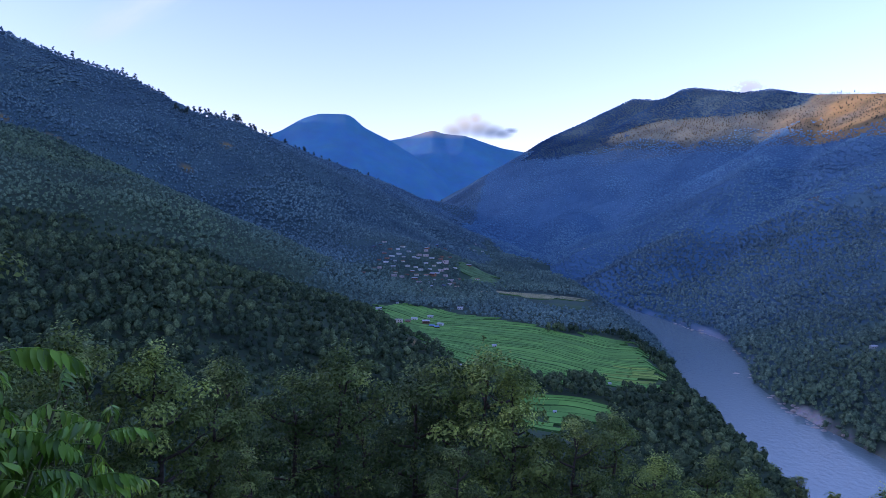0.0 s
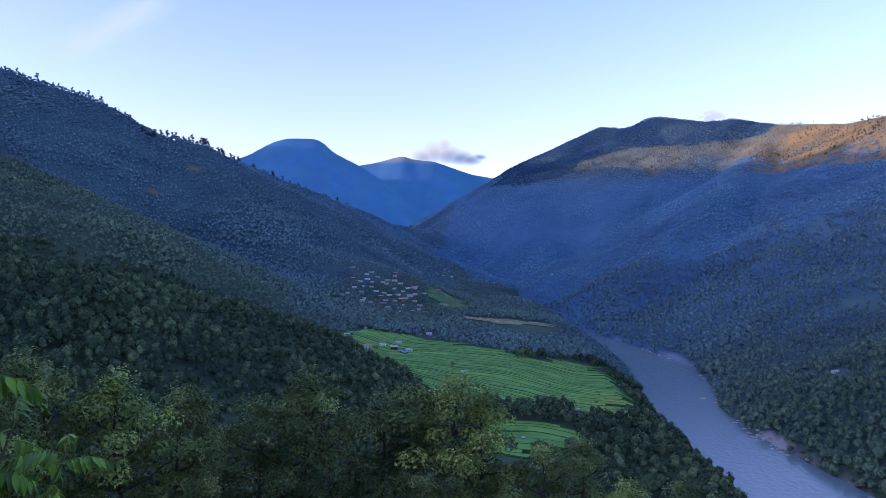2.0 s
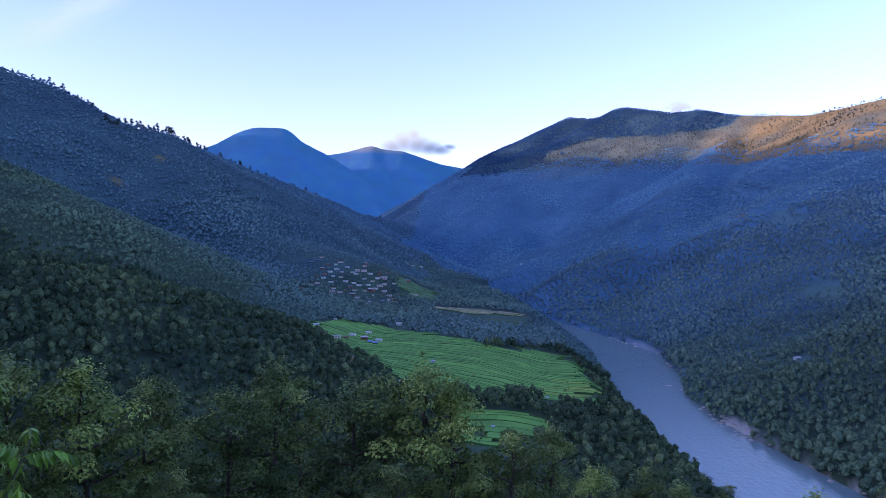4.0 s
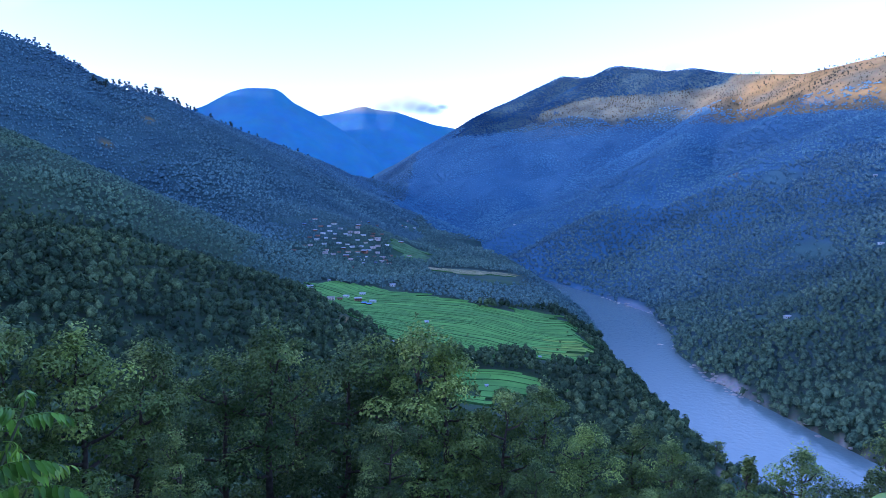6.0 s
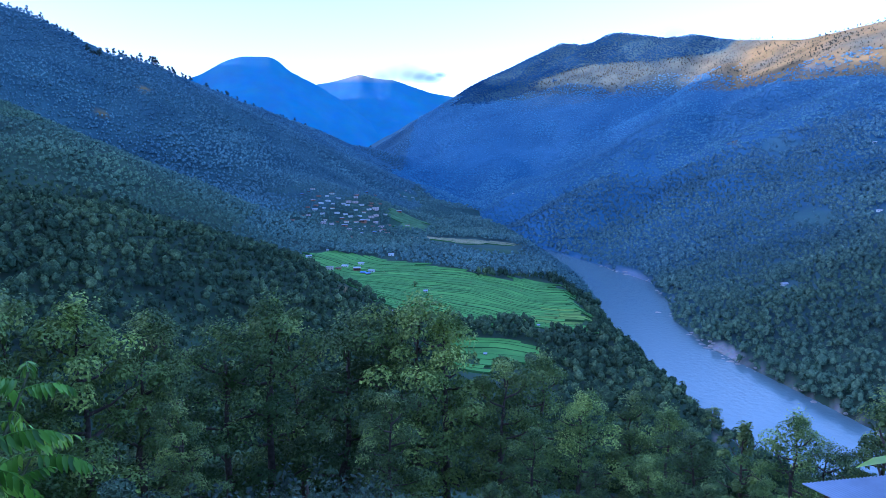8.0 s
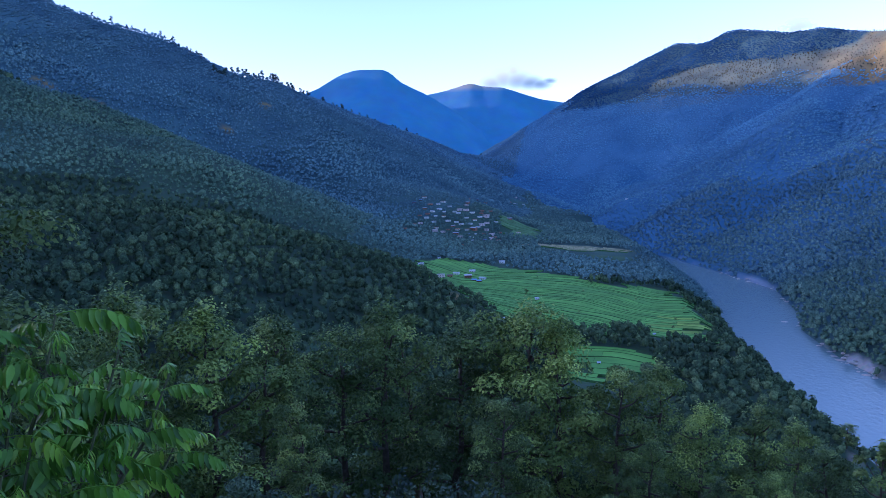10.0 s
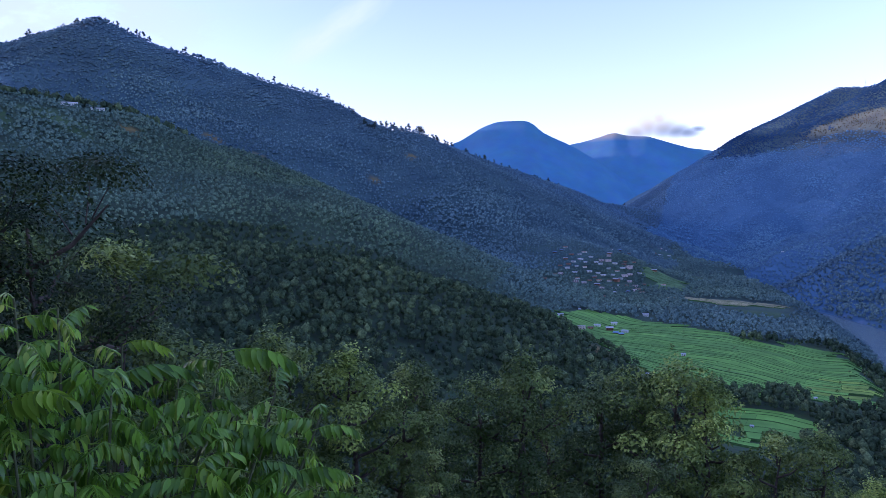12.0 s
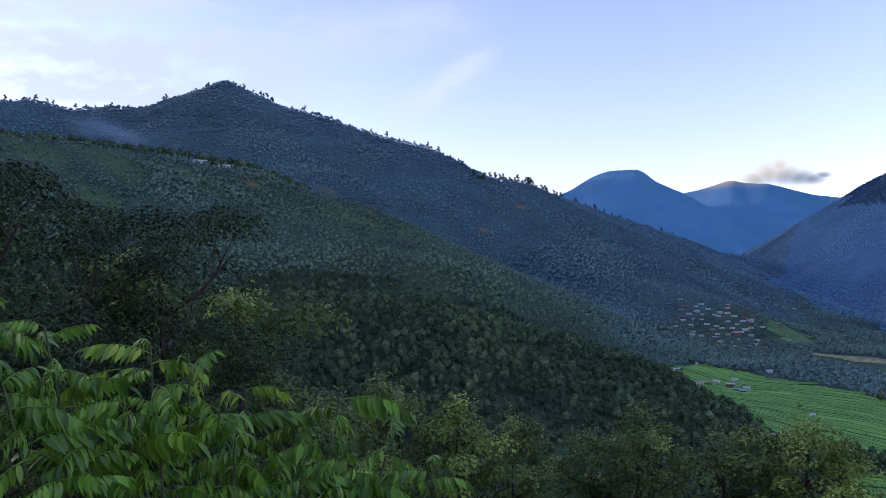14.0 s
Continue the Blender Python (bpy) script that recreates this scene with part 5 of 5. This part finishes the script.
for i, (a, d, e) in enumerate(TIPS):
    e += 3.4 if a < -40 else 2.6
    tip = EYE + Vector((d * math.sin(radians(a)), d * math.cos(radians(a)), d * math.tan(radians(e)))) - root
    foot = Vector((tip.x * 0.15, tip.y * 0.15, -0.1))
    bend = foot.lerp(tip, 0.55) + Vector((-tip.x * 0.12, -tip.y * 0.12, 0.1))
    part("stem", tube([foot, bend, foot.lerp(tip, 0.85), tip], [0.018, 0.012, 0.008, 0.005], 5), MAT_GREEN_STEM, sapling, smooth=True)
    for k in range(9):
        turn = k * 137.5 + g.uniform(-25, 25) + i * 40
        lift = g.uniform(-18, 28)
        leaf = new("leaf", LEAF_MESHES[g.randrange(5)])
        leaf.parent = sapling
        s = g.uniform(0.7, 1.1)
        down = (tip - bend).normalized() * -0.05 * k
        leaf.matrix_basis = Matrix.Translation(tip + down) @ pose(0, 0, 0, g.uniform(-15, 15), -lift, turn) @ Matrix.Diagonal((s, s, s, 1))


# ---- a broad-leaved seedling by the shed ----
MAT_BROAD = foliage("bright_broad_leaf", (0.3, 0.5, 0.02), (0.44, 0.62, 0.03), 4.0, 0.5, 0.35, 0.4)
seedling = tagged(new("seedling"), "broad bright green leaves of a seedling by the shed roof", "seedling")
seedling.location = (1.5, 1.75, float(land(1.5, 1.75)))
stalk_top = EYE + Vector((1.34, 1.66, -0.74)) - Vector(seedling.location)
part("stem", tube([(0, 0, -0.05), stalk_top * 0.5 + Vector((0.02, 0, 0)), stalk_top], [0.012, 0.009, 0.005], 5), MAT_GREEN_STEM, seedling, smooth=True)
for k, (turn, lift, size, drop) in enumerate([(176, 21, 0.18, 0.0), (60, 10, 0.18, 0.05), (-20, 15, 0.2, 0.02), (120, -5, 0.13, 0.13), (200, 0, 0.12, 0.16), (-70, 5, 0.16, 0.12)]):
    leaf = part("leaf", leaflet(size, size * 0.42, 0.35), MAT_BROAD, seedling, smooth=True)
    leaf.matrix_basis = Matrix.Translation(stalk_top * (1 - drop)) @ pose(0, 0, 0, 10, -lift, turn)


# ---- the shed with its tin roof ----
def shed():
    ob = tagged(new("shed"), "small shed with a pale corrugated tin roof among the trees", "shed")
    w, d = 6.0, 4.2
    nx = 240
    xs = np.linspace(0, w, nx)
    wave = 0.018 * np.sin(xs / 0.076 * 2 * math.pi / 1.0)
    ysr = np.linspace(0, -d, 4)
    top = np.stack(np.broadcast_arrays(xs[:, None], ysr[None], wave[:, None] - ysr[None] * 0.09), -1).reshape(-1, 3)
    low = top - np.array([0, 0, 0.012])
    f = sheet(nx, 4)
    v, f = joined([(top, f[:, ::-1]), (low, f)])
    part("roof", (v, f), MAT_GALVANISED, ob, "pale corrugated galvanised sheets", True)
    part("ridge_strip", box(0.9, -1.5, 0.15, w, -1.38, 0.175), MAT_GALVANISED, ob, "pale metal capping strip")
    part("wall", joined([box(0.4, -0.5, -3.6, w - 0.3, -0.38, -0.06), box(0.4, -d + 0.3, -2.2, 0.52, -0.5, -0.06)]), MAT_WOODWORK, ob)
    for x, y in ((0.35, -0.3), (w - 0.3, -0.3), (0.35, -d + 0.25), (w - 0.3, -d + 0.25)):
        part("post", box(x - 0.06, y - 0.06, -3.6, x + 0.06, y + 0.06, -0.03), MAT_WOODWORK, ob)
    return ob


shed().matrix_basis = pose(7.85, 12.85, 114.08, 0, 0, 6)


# ---- shrubs on the grassy ledge ----
def shrub(bearing, distance, top, seed):
    x, y = distance * math.sin(radians(bearing)), distance * math.cos(radians(bearing))
    z = float(land(x, y))
    tall = 120 + distance * math.tan(radians(top)) - z
    g, r = np.random.default_rng(seed), random.Random(seed)
    ob = tagged(new("shrub"), "pale grey-green shrub with narrow leaves on the grassy slope", "shrub", "shrubs on the slope")
    ob.location = (x, y, z)
    stems, pts, outs = [], [], []
    for k in range(9):
        end = Vector((r.uniform(-0.45, 0.45) * tall, r.uniform(-0.45, 0.45) * tall, tall * r.uniform(0.7, 1)))
        stems.append(tube([(0, 0, -0.1), end * 0.5 + Vector((0, 0, 0.1)), end], [0.014, 0.009, 0.003], 4))
        q = g.random((110, 1)) * 0.7 + 0.3
        c = np.array(end)[None] * q + g.normal(size=(110, 3)) * 0.06
        pts.append(c)
        outs.append(g.normal(size=(110, 3)) * 0.6)
    part("stems", joined(stems), MAT_GREEN_STEM, ob)
    part("leaves", leaf_cards(np.concatenate(pts), np.concatenate(outs), 0.05, g), MAT_SHRUB, ob)


for k, row in enumerate([(-10.4, 13, -22.0), (-6.2, 13.5, -22.2), (-8.3, 12.5, -23.2), (-2.5, 15, -23.2), (3, 16, -24)]):
    shrub(*row, 400 + k)


# ---- stones of the river shore ----
def stone(seed, size):
    bm = bmesh.new()
    bmesh.ops.create_icosphere(bm, subdivisions=2, radius=size)
    g = random.Random(seed)
    push = Vector((g.uniform(0, 9), g.uniform(0, 9), 0))
    for q in bm.verts:
        q.co *= 1 + 0.45 * noise.noise(q.co / size * 0.9 + push)
        q.co.z *= 0.55
    me = bpy.data.meshes.new("boulder")
    bm.to_mesh(me)
    bm.free()
    me.materials.append(MAT_STONE)
    return me


STONES = [stone(500 + k, 1.0) for k in range(4)]
g = random.Random(23)
for k in range(70):
    if k < 22:
        y = g.uniform(432, 480)
        x = float(river_middle(y) + river_half(y)) + g.uniform(-5, 4)
    elif k < 40:
        y = g.uniform(770, 890)
        x = float(river_middle(y) + river_half(y)) + g.uniform(-4, 3)
    else:
        y = g.uniform(290, 760)
        x = float(river_middle(y) + river_half(y)) + g.uniform(-2.5, 2.5)
    s = g.uniform(0.5, 2.0)
    ob = tagged(new("boulder", STONES[k % 4]), "pale grey boulder on the river shore", "boulder", "boulders on the shore")
    ob.matrix_basis = pose(x, y, max(float(land(x, y)), -0.2), 0, 0, g.uniform(0, 360)) @ Matrix.Diagonal((s * 1.4, s, s * 0.8, 1))
ob = tagged(new("boulder", STONES[1]), "dark rock standing in the water of the river", "boulder", "boulders on the shore")
ob.matrix_basis = pose(229, 588, -0.3) @ Matrix.Diagonal((3, 2, 2, 1))


# ---- mast on the far summit ----
mx, my = RIDGES[0][0][12][0], RIDGES[0][0][12][1]
mast = tagged(new("radio_mast"), "thin steel radio mast on the far summit", "mast")
mast.location = (mx, my, float(land(mx, my)))
part("pole", tube([(0, 0, -1), (0, 0, 22)], [0.5, 0.3], 6), MAT_STEEL, mast)
part("antenna", box(-1.6, -0.3, 16, 1.6, 0.3, 17), MAT_STEEL, mast)
